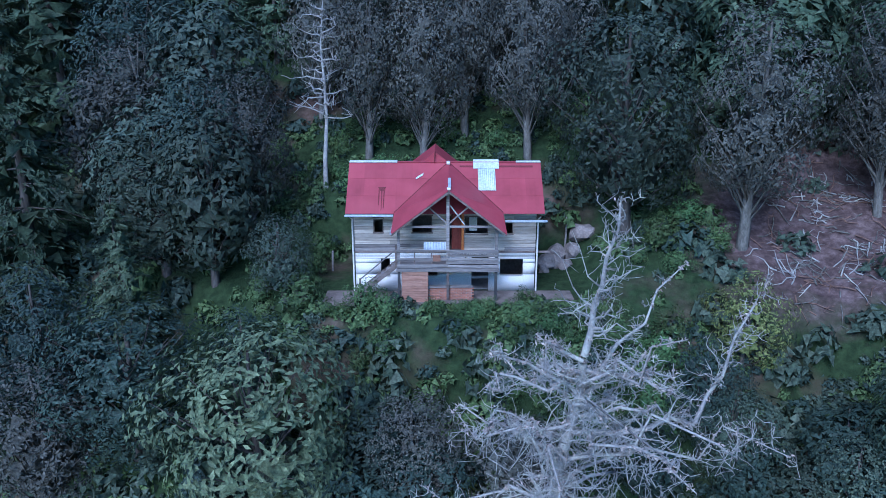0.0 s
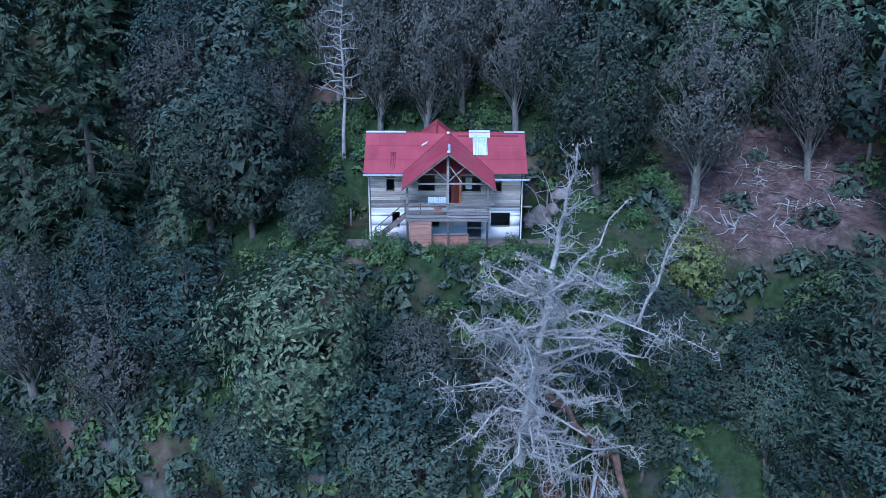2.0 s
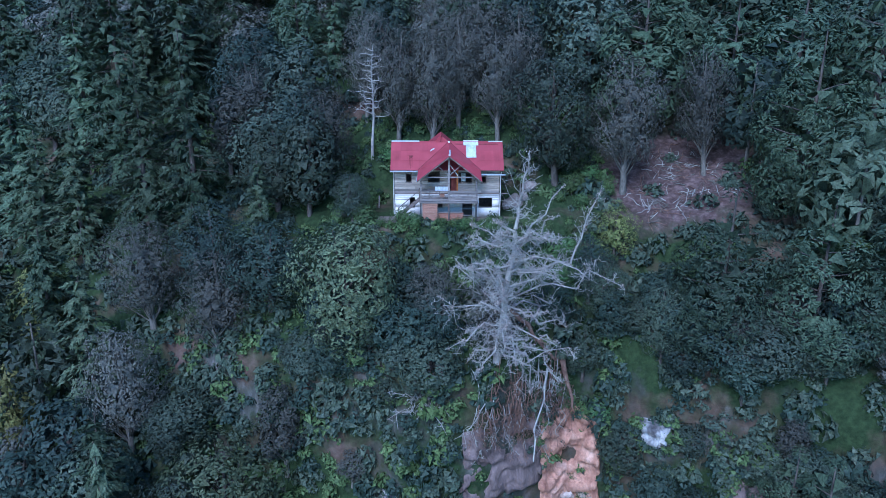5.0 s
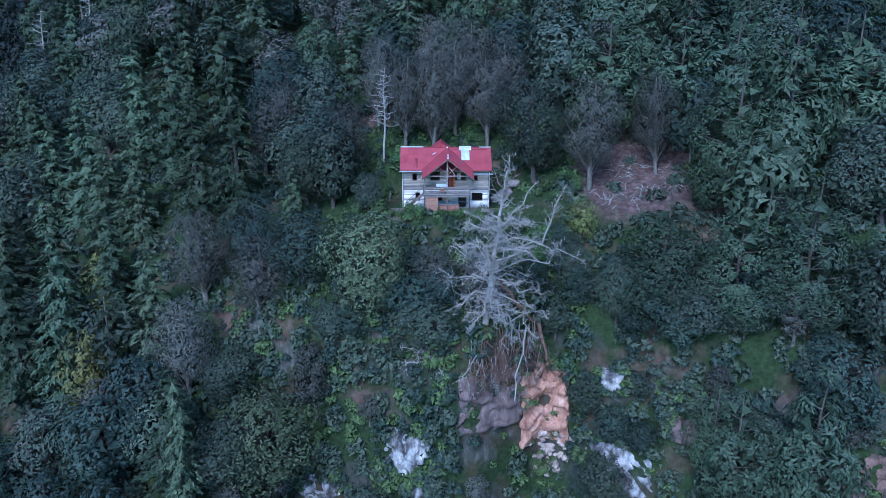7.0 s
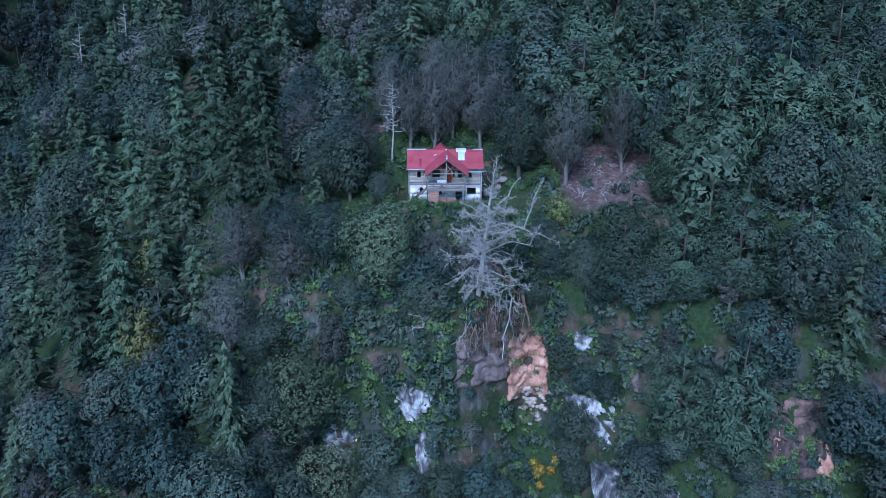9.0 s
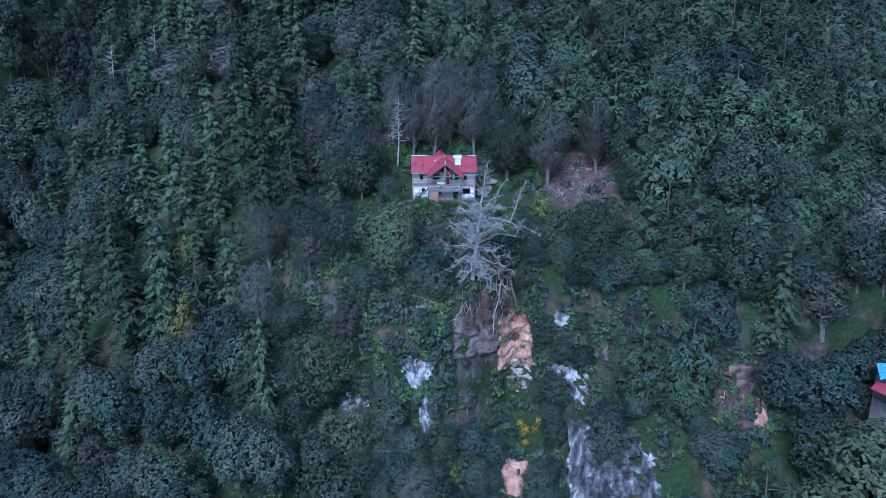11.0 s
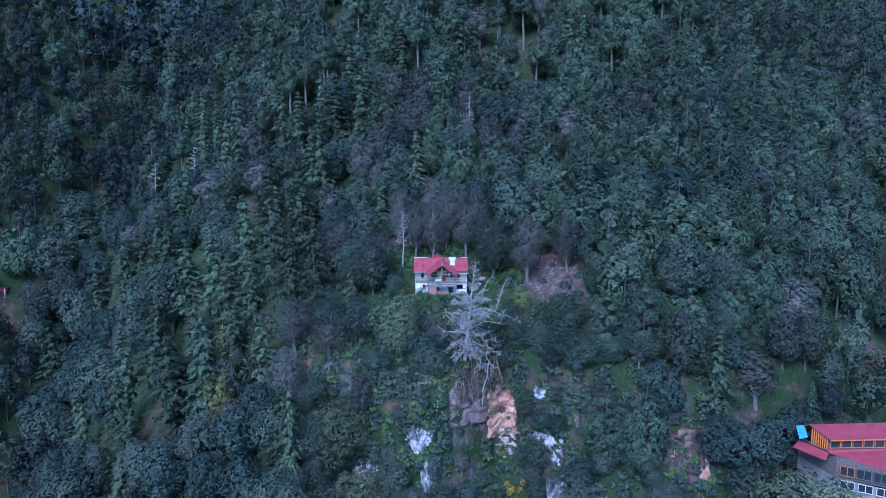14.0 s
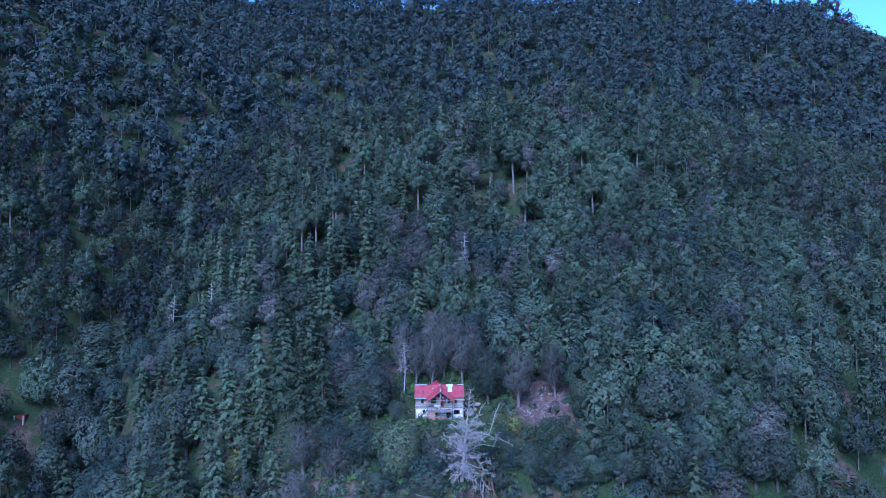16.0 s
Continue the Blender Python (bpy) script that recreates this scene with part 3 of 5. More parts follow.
stand("pine", [(-16.4, 57.0, 11.3, 1.1), (-1.9, 63.1, 11.7, 1.1), (-9.2, 57.4, 9.0, 1.1), (5.4, 104.7, 18.5, 1.1), (-32.3, 146.8, 18.7, 1.1), (35.9, 77.1, 16.2, 1.0), (53.8, 74.0, 18.5, 0.9), (49.7, 90.7, 17.4, 0.9), (1.2, 68.6, 15.6, 0.95), (-115.5, 106.7, 18.0, 1.2), (-104.4, 119.5, 18.0, 1.3)])
stand("tall", [(-28.5, 93.7, 23.0, 0.9), (-33.0, 92.5, 22.0, 0.9), (-37.5, 95.0, 21.0, 0.9), (-4.4, 97.1, 22.0, 0.9), (-69.4, 105.8, 17.4, 1.1), (10.5, 70.5, 10.0, 0.9), (6.8, 64.2, 10.5, 0.9), (-78.1, 104.5, 21.0, 1.1), (-43.9, 89.1, 19.0, 0.9), (-24.0, 98.0, 20.0, 0.9), (31.0, 82.0, 15.7, 0.8)])
stand("tall", [(-135.0, 170.0, 22.0, 1.0), (-112.0, 178.0, 21.0, 1.0), (-90.0, 160.0, 22.0, 0.9), (-150.0, 150.0, 22.0, 1.0), (-98.0, 188.0, 23.0, 0.9), (-118.0, 140.0, 20.0, 1.0), (-84.0, 136.0, 20.0, 0.9)])
# oaks and other evergreens
stand("oak", [(-15.6, 38.6, 8.8, 1.3), (-8.4, 35.6, 4.8, 1.1), (13.0, 28.4, 5.6, 1.0), (17.1, 25.4, 6.8, 0.9), (-21.0, 22.3, 9.6, 1.06), (-12.0, 17.4, 10.0, 1.15)], 0)
stand("oak", [(-106.0, 121.1, 18.0, 1.3), (-107.1, 107.7, 17.0, 1.13), (-103.2, 100.0, 15.8, 1.19), (-93.2, 93.5, 16.7, 0.97), (-56.8, 57.4, 16.1, 0.99), (-68.6, 68.3, 13.1, 1.06), (-41.1, 28.6, 10.8, 1.19), (-36.8, 14.9, 10.9, 1.31), (-45.5, 19.7, 9.6, 1.34), (-18.0, 16.0, 10.5, 1.19)])
stand("oak", [(-27.1, 13.5, 11.4, 1.08), (-90.2, 68.4, 16.8, 1.19), (-74.2, 61.4, 13.9, 1.19), (56.4, 20.1, 9.6, 1.19), (-73.1, 39.5, 13.2, 1.31), (-51.6, 30.5, 11.5, 1.25)])
stand("blue", [(-15.2, 31.6, 8.6, 1.3), (-20.3, 33.4, 10.0, 1.0), (-9.4, 31.6, 6.4, 0.95), (-13.2, 41.0, 9.3, 1.0), (11.9, 29.4, 5.6, 0.98), (-20.0, 48.7, 11.4, 0.95), (15.0, 23.0, 5.0, 1.3)], 0)
stand("blue", [(-34.7, 24.4, 13.0, 1.05), (-48.4, 27.0, 13.6, 1.05), (54.6, 15.9, 9.6, 1.2), (-63.2, 26.3, 9.6, 1.4), (-52.1, 20.5, 9.9, 1.4), (42.5, 10.4, 8.9, 1.14), (-96.3, 76.0, 12.9, 1.29), (47.0, 9.0, 11.0, 1.1)])
# grey lichen-hung oaks behind the house and about the slope
stand("grey", [(-4.6, 44.4, 12.0, 0.8), (-1.2, 44.0, 12.6, 0.8), (1.4, 46.0, 12.5, 0.8), (5.2, 43.8, 12.0, 0.8), (7.6, 46.5, 11.5, 0.8), (-8.0, 48.0, 12.0, 0.85), (3.2, 49.0, 12.5, 0.85), (-11.0, 40.4, 10.2, 0.95), (-0.8, 27.2, 6.8, 1.1), (-20.0, 31.0, 10.6, 1.15), (-1.8, 50.0, 12.0, 0.9)], 0)
stand("grey", [(22.9, 23.4, 6.0, 1.3), (23.9, 38.4, 12.5, 0.75), (-26.6, 34.2, 11.4, 1.08), (-27.7, 28.8, 13.0, 0.95), (-4.0, 15.1, 8.0, 1.4), (-18.5, 45.4, 10.9, 1.0)], 0)
stand("grey", [(61.0, 25.6, 10.6, 1.3), (51.2, 17.8, 10.1, 1.4), (57.5, 23.6, 7.4, 1.4), (-58.0, 36.0, 9.6, 1.4), (69.2, 43.0, 10.2, 1.4), (-46.4, 87.0, 13.9, 1.03), (-40.1, 73.7, 11.1, 1.4), (-53.6, 79.6, 13.5, 1.3), (17.7, 65.2, 10.5, 1.3), (-21.8, 56.8, 10.1, 1.3), (40.6, 31.0, 5.0, 0.8)])
stand("yellow", [(14.3, 31.5, 5.5, 1.0), (13.4, 53.2, 5.6, 0.9), (17.1, 50.0, 5.0, 1.2)], 0)
stand("yellow", [(-40.5, 41.4, 9.6, 1.03), (-39.5, 32.4, 12.0, 0.75)])

# shrubs below and beside the yard, and on the green bank behind the house
for i in range(150):
    q = i % 5
    if q < 3:
        x, y = rng.uniform(-5.5, 14.0), rng.uniform(26.0, 32.6)
    elif q == 3:
        x, y = rng.uniform(-12.0, 13.0), rng.uniform(42.0, 47.0)
    else:
        x, y = rng.choice([rng.uniform(-10.0, -6.2), rng.uniform(9.5, 15.0)]), rng.uniform(31.0, 42.0)
    h = rng.uniform(1.0, 2.2) if q < 3 or q == 4 else rng.uniform(0.8, 1.6)
    if x > 2.5 and y < 28.5 and x < 6:
        continue
    if -5.5 < x < 7 and 29.5 < y < 35:
        h = min(h, 0.35 + (33.5 - y) * 0.33)
    plant("shrub", x, y, h, None, 0, None, rng.uniform(0.9, 1.3), 0.15)
    taken.pop()
for x, y, h in ((-0.4, 31.9, 0.95), (2.2, 32.2, 0.95), (4.0, 32.9, 1.15), (-3.7, 32.3, 1.7), (-2.7, 31.4, 1.5), (5.6, 32.4, 0.9), (0.8, 31.0, 1.0), (6.8, 31.4, 1.3), (9.0, 31.0, 2.2)):
    plant("shrub", x, y, h, None, 0, None, 1.0, 0.1)
    taken.pop()

# --- the wood around them
def fits(x, y, gap):
    return all((x - a) ** 2 + (y - b) ** 2 > (gap * 0.5 + c * 0.75) ** 2 for a, b, c in taken)


def open_ground(x, y):
    """Places with no tall trees: the yard, the clearing beside it, the cliff and the slide, the houses."""
    if -8.5 < x < 9.0 and 29.0 < y < 42.8:
        return True
    if 9.0 < x < 27 and 29 < y < 42 and y > 27 + 0.15 * x:
        return True
    if -5.5 < x < 13 and 12 < y < 33:
        return True
    if -5 < x < 20 and 2 < y < 26 - 0.35 * max(x, 0):
        return True
    if 50 < x < 80 and 0 < y < 13.5 or 70 < x < 83 and 11 < y < 18.5 or 54 < x < 72 and -9 < y < 1:
        return True
    if 32.5 < x < 43 and 1 < y < 12.5 or 18 < x < 35 and -6 < y < 8:
        return True
    return -123 < x < -113 and 91 < y < 105


# small trees that cling to the cliff, clear of the bare rock and the slide
BARE_ROCK = ((-3.9, -23.7, 3.4, 3.2), (-2.5, -29.0, 1.9, 3.8), (-13.2, -30.4, 3.4, 3.2), (17.2, -23.6, 3.4, 2.4), (23.1, -18.3, 2.0, 1.8), (26.4, -32.0, 8.5, 5.2), (10.0, -36.6, 2.6, 2.6), (38.2, -21.2, 4.2, 4.2), (4.4, -17.0, 5.2, 7.0), (10.6, -20.0, 3.6, 7.0), (12.5, -30.0, 1.6, 1.6))
clinging = 0
for i in range(1300):
    x, y = rng.uniform(-24, 38), rng.uniform(0, 29)
    z = gz(x, y)
    h = rng.uniform(2.8, 6.0)
    if z > -7 or z < -50 or clinging > 240:
        continue
    if any(((x - a) / (w + 0.5)) ** 2 + ((z + q * h - b) / v) ** 2 < 1 for a, b, w, v in BARE_ROCK for q in (0.2, 0.9)):
        continue
    plant(("blue", "oak", "blue", "grey", "oak", "oak")[i % 6], x, y, h, None, 1, None, rng.uniform(1.1, 1.5))
    taken.pop()
    clinging += 1
for i in range(160):
    x, y = rng.uniform(42, 66), rng.uniform(14, 36)
    if fits(x, y, 1.4) and not open_ground(x, y):
        plant(("pine", "oak", "blue", "fir")[i % 4], x, y, rng.uniform(5, 10), None, 1)

cell = 5.2
count = {}
for gy_ in np.arange(-26, 116, cell):
    for gx_ in np.arange(-112, 112, cell):
        x, y = gx_ + rng.uniform(-2.2, 2.2), gy_ + rng.uniform(-2.2, 2.2)
        if open_ground(x, y) or abs(x) > 56 + 0.6 * y or y < -26 + 0.25 * abs(x):
            continue
        s = y - float(contour(np.array(x)))
        p = rng.random()
        side = x + 8 * float(vnoise(np.array(x * 0.06), np.array(y * 0.06), 21))
        if s > 55:
            kind = "pine" if p < 0.6 else "tall" if p < 0.74 else "grey" if p < 0.8 else "oak" if p < 0.9 else "fir"
        elif side < -18:
            kind = "fir" if p < (0.5 if s > 4 else 0.12) else "blue" if p < 0.72 else "oak" if p < 0.93 else "grey"
        elif side > 16:
            kind = "pine" if p < (0.62 if s > 2 else 0.25) else "oak" if p < 0.78 else "blue" if p < 0.9 else "grey"
        elif s > 8:
            kind = "grey" if p < 0.42 else "oak" if p < 0.64 else "blue" if p < 0.8 else "pine" if p < 0.92 else "fir"
        else:
            kind = "blue" if p < 0.35 else "oak" if p < 0.8 else "grey"
        tall = {"pine": (11.5, 17), "fir": (13, 19), "grey": (8.5, 12.5), "oak": (8, 13), "blue": (8, 12), "tall": (16, 21)}[kind]
        h = rng.uniform(*tall)
        if s < 0 and -8 < x < 34:
            h *= 0.66
        if not fits(x, y, 2.6 if h > 7 else 1.4):
            continue
        count[kind] = count.get(kind, 0) + 1
        if count[kind] > 260:
            continue
        plant(kind, x, y, h, None, 1, None, rng.uniform(0.95, 1.2))

# ---------------------------------------------------------------- the dead tree below the house
def limb(parent, name, pts, r0, r1, subs, reach, mat, twigs=5, up=0.25, droop=0.0, label=""):
    """A bare limb through pts, with side branches and twigs."""
    g = Geo()
    pts = np.asarray(pts, float)
    n = len(pts)
    tube(g, pts, np.linspace(r0, r1, n), 6)
    for i in range(subs):
        t = rng.uniform(0.12, 1.0)
        k = min(n - 2, int(t * (n - 1)))
        b = pts[k] + (pts[k + 1] - pts[k]) * (t * (n - 1) - k)
        d = unit(1)[0] * [1, 1, 0.6] + [0, 0, up - droop]
        ln = reach * rng.uniform(0.5, 1.15) * (1.1 - 0.6 * t)
        e = b + d * ln
        sub = bent(b, e, 5, ln * 0.1) - np.array([0, 0, 1]) * (np.linspace(0, 1, 5) ** 2 * droop * ln * 0.4)[:, None]
        rr = max(0.014, (r0 * (1 - t) + r1 * t) * 0.42)
        tube(g, sub, np.linspace(rr, 0.009, 5), 4)
        for _ in range(twigs):
            j = int(rng.integers(1, 5))
            f = sub[j] + (unit(1)[0] + [0, 0, 0.15]) * ln * rng.uniform(0.18, 0.45)
            tube(g, bent(sub[j], f, 3, ln * 0.04), [0.014, 0.011, 0.006], 3)
    return part(name, mesh_np(name, *g.arrays(), mat, smooth=True), parent, label)


def lichen(parent, lines, n, spread):
    """Shaggy lichen along the limbs."""
    g = Geo()
    for p in lines:
        p = np.asarray(p, float)
        t = rng.uniform(0, len(p) - 1.001, n)
        k = t.astype(int)
        c = p[k] + (p[k + 1] - p[k]) * (t - k)[:, None] + rng.normal(size=(n, 3)) * spread
        leaves(g, c, unit(n), rng.uniform(0.04, 0.11, n), 0.35)
    return part("lichen", mesh_np("lichen", *g.arrays(), LICHEN), parent, "pale grey-green lichen")


LICHEN = leaf_material("lichen", (0.3, 0.32, 0.28), (0.42, 0.45, 0.38), (0.55, 0.6, 0.48), (0.4, 0.42, 0.4))
dead = tagged(new("dead_tree"), "large dead tree with bleached lichen-covered branches below the house", "dead tree")
foot, fork_a = np.array([4.0, 25.4, -9.6]), np.array([4.85, 22.6, 2.2])
stem = bent(foot, fork_a, 8, 0.12)
tube_g = Geo()
tube(tube_g, stem, np.linspace(0.34, 0.16, 8), 9)
part("trunk", mesh_np("trunk", *tube_g.arrays(), DEADWOOD, smooth=True), dead)
lead_a = bent(fork_a, (5.55, 21.9, 8.0), 7, 0.14)
lead_b = bent((8.9, 22.6, -0.4), (10.75, 22.5, 5.1), 6, 0.15)
arm_b = bent(stem[5], lead_b[0], 6, 0.2)
limb(dead, "leader", lead_a, 0.14, 0.025, 34, 1.7, DEADWOOD, 8, 0.35)
limb(dead, "leader", lead_b, 0.08, 0.018, 26, 1.4, DEADWOOD, 8, 0.35)
limb(dead, "limb", arm_b, 0.11, 0.07, 18, 1.7, DEADWOOD, 8, 0.25)
lines = [lead_a, lead_b, arm_b, stem[4:]]
for i in range(44):
    u = 0.1 + 0.9 * (i / 43) ** 1.15
    p = stem[0] + (stem[-1] - stem[0]) * u
    a = i * 2.4 + rng.normal() * 0.25
    ln = (3.2 + 2.6 * math.sin(math.pi * min(1.0, u * 0.9 + 0.1))) * rng.uniform(0.6, 1.15)
    rise = rng.uniform(-0.15, 0.45) if u > 0.4 else rng.uniform(-0.6, 0.1)
    q = p + np.array([math.cos(a) * ln * (1.3 if math.cos(a) > 0 else 0.9), math.sin(a) * ln * 0.85, ln * rise])
    line = bent(p, q, 7, ln * 0.1) + np.array([0, 0, 1]) * (np.sin(np.linspace(0, math.pi, 7)) * ln * rng.uniform(-0.08, 0.2))[:, None]
    limb(dead, "limb", line, 0.085, 0.018, 18, ln * 0.4, DEADWOOD, 8, 0.2, rng.uniform(0.0, 0.5))
    lines.append(line)
for e in ((1.6, 21.5, 3.0), (8.3, 23.5, 5.2), (7.6, 20.6, 3.4)):
    line = bent(stem[6], e, 6, 0.2)
    limb(dead, "limb", line, 0.09, 0.02, 12, 1.2, DEADWOOD, 6, 0.3)
    lines.append(line)
lichen(dead, lines, 150, 0.07)

# a reddish dead limb that slants from the trunk, and the fallen tangle on the slide below
fallen = tagged(new("fallen_branches"), "tangle of reddish dead branches hanging over the slide", "branches")
limb(fallen, "limb", bent((4.9, 24.2, -4.6), (9.0, 25.6, -9.5), 7, 0.2), 0.2, 0.12, 12, 1.6, DEADRED, 5, 0.1, 0.3)
limb(fallen, "limb", bent((8.0, 24.9, -9.8), (6.4, 22.4, -16.5), 7, 0.4), 0.12, 0.05, 10, 1.2, DEADWOOD, 5, 0.0, 0.3, "pale barkless limb")
limb(fallen, "stump", bent((9.6, 27.3, -10.2), (10.6, 26.4, -14.2), 5, 0.15), 0.26, 0.1, 3, 0.7, DEADRED, 3, 0.0, 0.3)
for i in range(60):
    x0 = rng.uniform(2.4, 10.2)
    z0 = rng.uniform(-13.0, -9.0)
    y0 = float(face_y(x0, z0)) - 0.8
    x1, z1 = x0 + rng.normal() * 0.9, z0 - rng.uniform(3.0, 6.2)
    e = (x1, float(face_y(x1, z1)) - rng.uniform(0.5, 1.2), z1)
    limb(fallen, "limb", bent((x0, y0, z0), e, 6, 0.25), 0.045, 0.014, 12, 1.1, DEADRED if i % 4 else DEADWOOD, 5, -0.1, 0.4)

# small grey fallen crown left of it
brush_pile = tagged(new("fallen_tree"), "bare grey fallen tree crown on the cliff edge", "branches")
for i in range(12):
    a = i * 0.55
    e = (-2.2 + math.cos(a) * 2.6, 23.8 + math.sin(a) * 0.8 - 0.3, -12.6 + math.sin(i * 1.7) * 1.6)
    limb(brush_pile, "limb", bent((-2.0, 24.6, -12.4), e, 5, 0.25), 0.05, 0.012, 10, 1.1, DEADWOOD, 5, 0.1, 0.2)


# ---------------------------------------------------------------- standing snags
def stand_snag(x, y, h, r, n, label):
    t = tagged(new("dead_conifer"), label, "dead tree", "dead conifers")
    g = snag(h, r, n)
    part("trunk", mesh_np("trunk", *g.arrays(), DEADWOOD, smooth=True), t)
    t.matrix_basis = pose(x, y, gz(x, y))
    return t


stand_snag(-7.1, 42.9, 10.6, 3.1, 34, "bleached dead conifer with bare level branches behind the house")
stand_snag(7.2, 72.0, 13.0, 2.4, 26, "bleached dead conifer standing in the wood")
stand_snag(3.0, 66.0, 9.0, 2.0, 20, "bleached dead conifer standing in the wood")
stand_snag(-62.0, 92.0, 15.0, 4.0, 22, "pale half-dead conifer above the ravine")
stand_snag(-75.0, 100.0, 16.0, 4.5, 22, "pale half-dead conifer above the ravine")


# ---------------------------------------------------------------- rock
ROCKS = []


def rock_face(name, label, x, y, z, w, h, mat, lean=0.25, deep=1.5, coarse=1.1, cat="rock", parent=None, turn=0.0, jag=0.35, drape=True):
    """A blocky outcrop that looks out of the slope: a cracked front whose rim runs back into the hill."""
    nu, nv = max(10, int(w / 0.22)), max(10, int(h / 0.22))
    u, v = np.meshgrid(np.linspace(-0.5, 0.5, nu), np.linspace(-0.5, 0.5, nv), indexing="xy")
    sx, sz = u * w, v * h
    seed = x * 1.7 + z
    wx, wz = sx + 0.5 * vnoise(sx * 0.8, sz * 0.8, seed), sz + 0.35 * vnoise(sx * 0.9, sz * 0.9, seed + 3)
    cell = np.floor(wx / coarse) * 7.3 + np.floor(wz / (coarse * 0.55)) * 3.1
    block = np.sin(cell * 12.9 + seed) * 43.7
    block = block - np.floor(block)
    d = deep * (0.55 * block + 0.35 * vnoise(sx * 0.5, sz * 0.5, seed + 5)) + 0.12 * vnoise(sx * 2.3, sz * 2.3, seed + 7)
    ragged = 1 + jag * (vnoise(np.arctan2(v, u) * 2.2, 0 * u, seed + 9) + 0.2 * vnoise(np.arctan2(v, u) * 5, 0 * u, seed + 11))
    rim = np.clip((np.maximum(np.abs(u), np.abs(v)) * 2 * ragged - 0.72) / 0.28, 0, 1.3)
    back = rim ** 2 * 2.6
    px, pz = sx * ragged, sz * ragged
    sit = face_y(x + px, z + pz)
    sit = np.where(np.abs(sit - y) > 9, y, sit) - y if drape else lean * sz
    py = sit - d + back
    ROCKS.append((x, z, w, h))
    vv = np.stack([px, py, pz], -1).reshape(-1, 3)
    j, i = np.meshgrid(np.arange(nv - 1), np.arange(nu - 1), indexing="ij")
    a = j * nu + i
    ob = new(name, mesh_np(name, vv, np.stack([a, a + 1, a + 1 + nu, a + nu], -1).reshape(-1, 4), mat))
    ob.matrix_basis = pose(x, y, z, 0, 0, turn)
    if parent:
        ob.parent = parent
        return tagged(ob, label)
    return tagged(ob, label, cat, "rock outcrops")


GREYROCK = "pale grey limestone outcrop with cracks among the shrubs"
rock_face("rock_outcrop", GREYROCK, -3.9, 23.5, -23.7, 6.0, 6.2, ROCK, 0.15)
rock_face("rock_outcrop", GREYROCK, -2.5, 22.3, -29.0, 3.2, 7.4, ROCK, 0.2)
rock_face("rock_outcrop", GREYROCK, -13.2, 25.6, -30.4, 6.6, 6.4, ROCK, 0.3)
rock_face("rock_outcrop", GREYROCK, 17.2, 22.2, -23.6, 6.6, 4.6, ROCK, 0.5)
rock_face("rock_outcrop", GREYROCK, 23.1, 19.8, -18.3, 3.6, 3.2, SCARGREY, 0.4)
rock_face("rock_outcrop", "broad grey cliff face with dark weather stains", 26.4, 8.0, -32.0, 18.0, 11.0, ROCKDARK, 0.75, 1.9, 1.3, jag=0.2, drape=False)
rock_face("rock_outcrop", "pinkish pale rock face low on the cliff", 10.0, 17.6, -36.6, 5.0, 5.0, SCAR, 0.5)
rock_face("rock_outcrop", GREYROCK, -0.4, 24.6, -10.1, 2.6, 2.2, BOULDER, 0.4)
rock_face("rock_outcrop", "dark eroded bank with orange earth", 38.2, 11.8, -21.2, 8.0, 8.2, EARTHDARK, 0.6)
rock_face("rock_outcrop", "orange earth bank in the eroded gully", 40.0, 10.9, -22.4, 2.4, 4.0, SCAR, 0.6)
rock_face("rock_outcrop", "orange earth bank in the eroded gully", 36.4, 11.4, -22.0, 2.2, 3.4, SCAR, 0.6)
rock_face("rock_outcrop", GREYROCK, 17.0, 23.7, -15.2, 3.4, 2.6, ROCK, 0.4)
rock_face("rock_outcrop", "reddish boulder on the bank behind the house", 10.3, 42.2, 4.8, 2.6, 1.7, BOULDER, 0.5, drape=False)
slide = tagged(new("landslide_scar"), "fresh landslide scar of orange earth and stained rock", "landslide")
rock_face("rock_face", "stained grey-brown rock face", 4.6, 23.9, -17.6, 8.6, 7.6, SCARGREY, 0.1, 1.7, 1.5, parent=slide, jag=0.3)
rock_face("earth_face", "raw orange earth face", 10.5, 27.2, -19.4, 6.2, 11.0, SCAR, 0.3, 1.6, 1.3, parent=slide, jag=0.2)


def stone(name, label, x, y, z, r, mat, group, cat="rock"):
    bm = bmesh.new()
    bmesh.ops.create_icosphere(bm, subdivisions=2, radius=r)
    o = Vector((x * 3.1, y * 2.3, z * 1.9))
    for v in bm.verts:
        d = noise.noise(v.co / r * 0.9 + o)
        q = noise.cell(v.co / r * 1.3 + o)
        v.co *= 1 + 0.4 * d + 0.3 * q
        v.co.z *= 0.78
    me = bpy.data.meshes.new(name)
    bm.to_mesh(me)
    bm.free()
    me.materials.append(mat)
    ob = new(name, me)
    ob.matrix_basis = pose(x, y, z, rng.uniform(-20, 20), rng.uniform(-20, 20), rng.uniform(0, 360))
    return tagged(ob, label, cat, group)


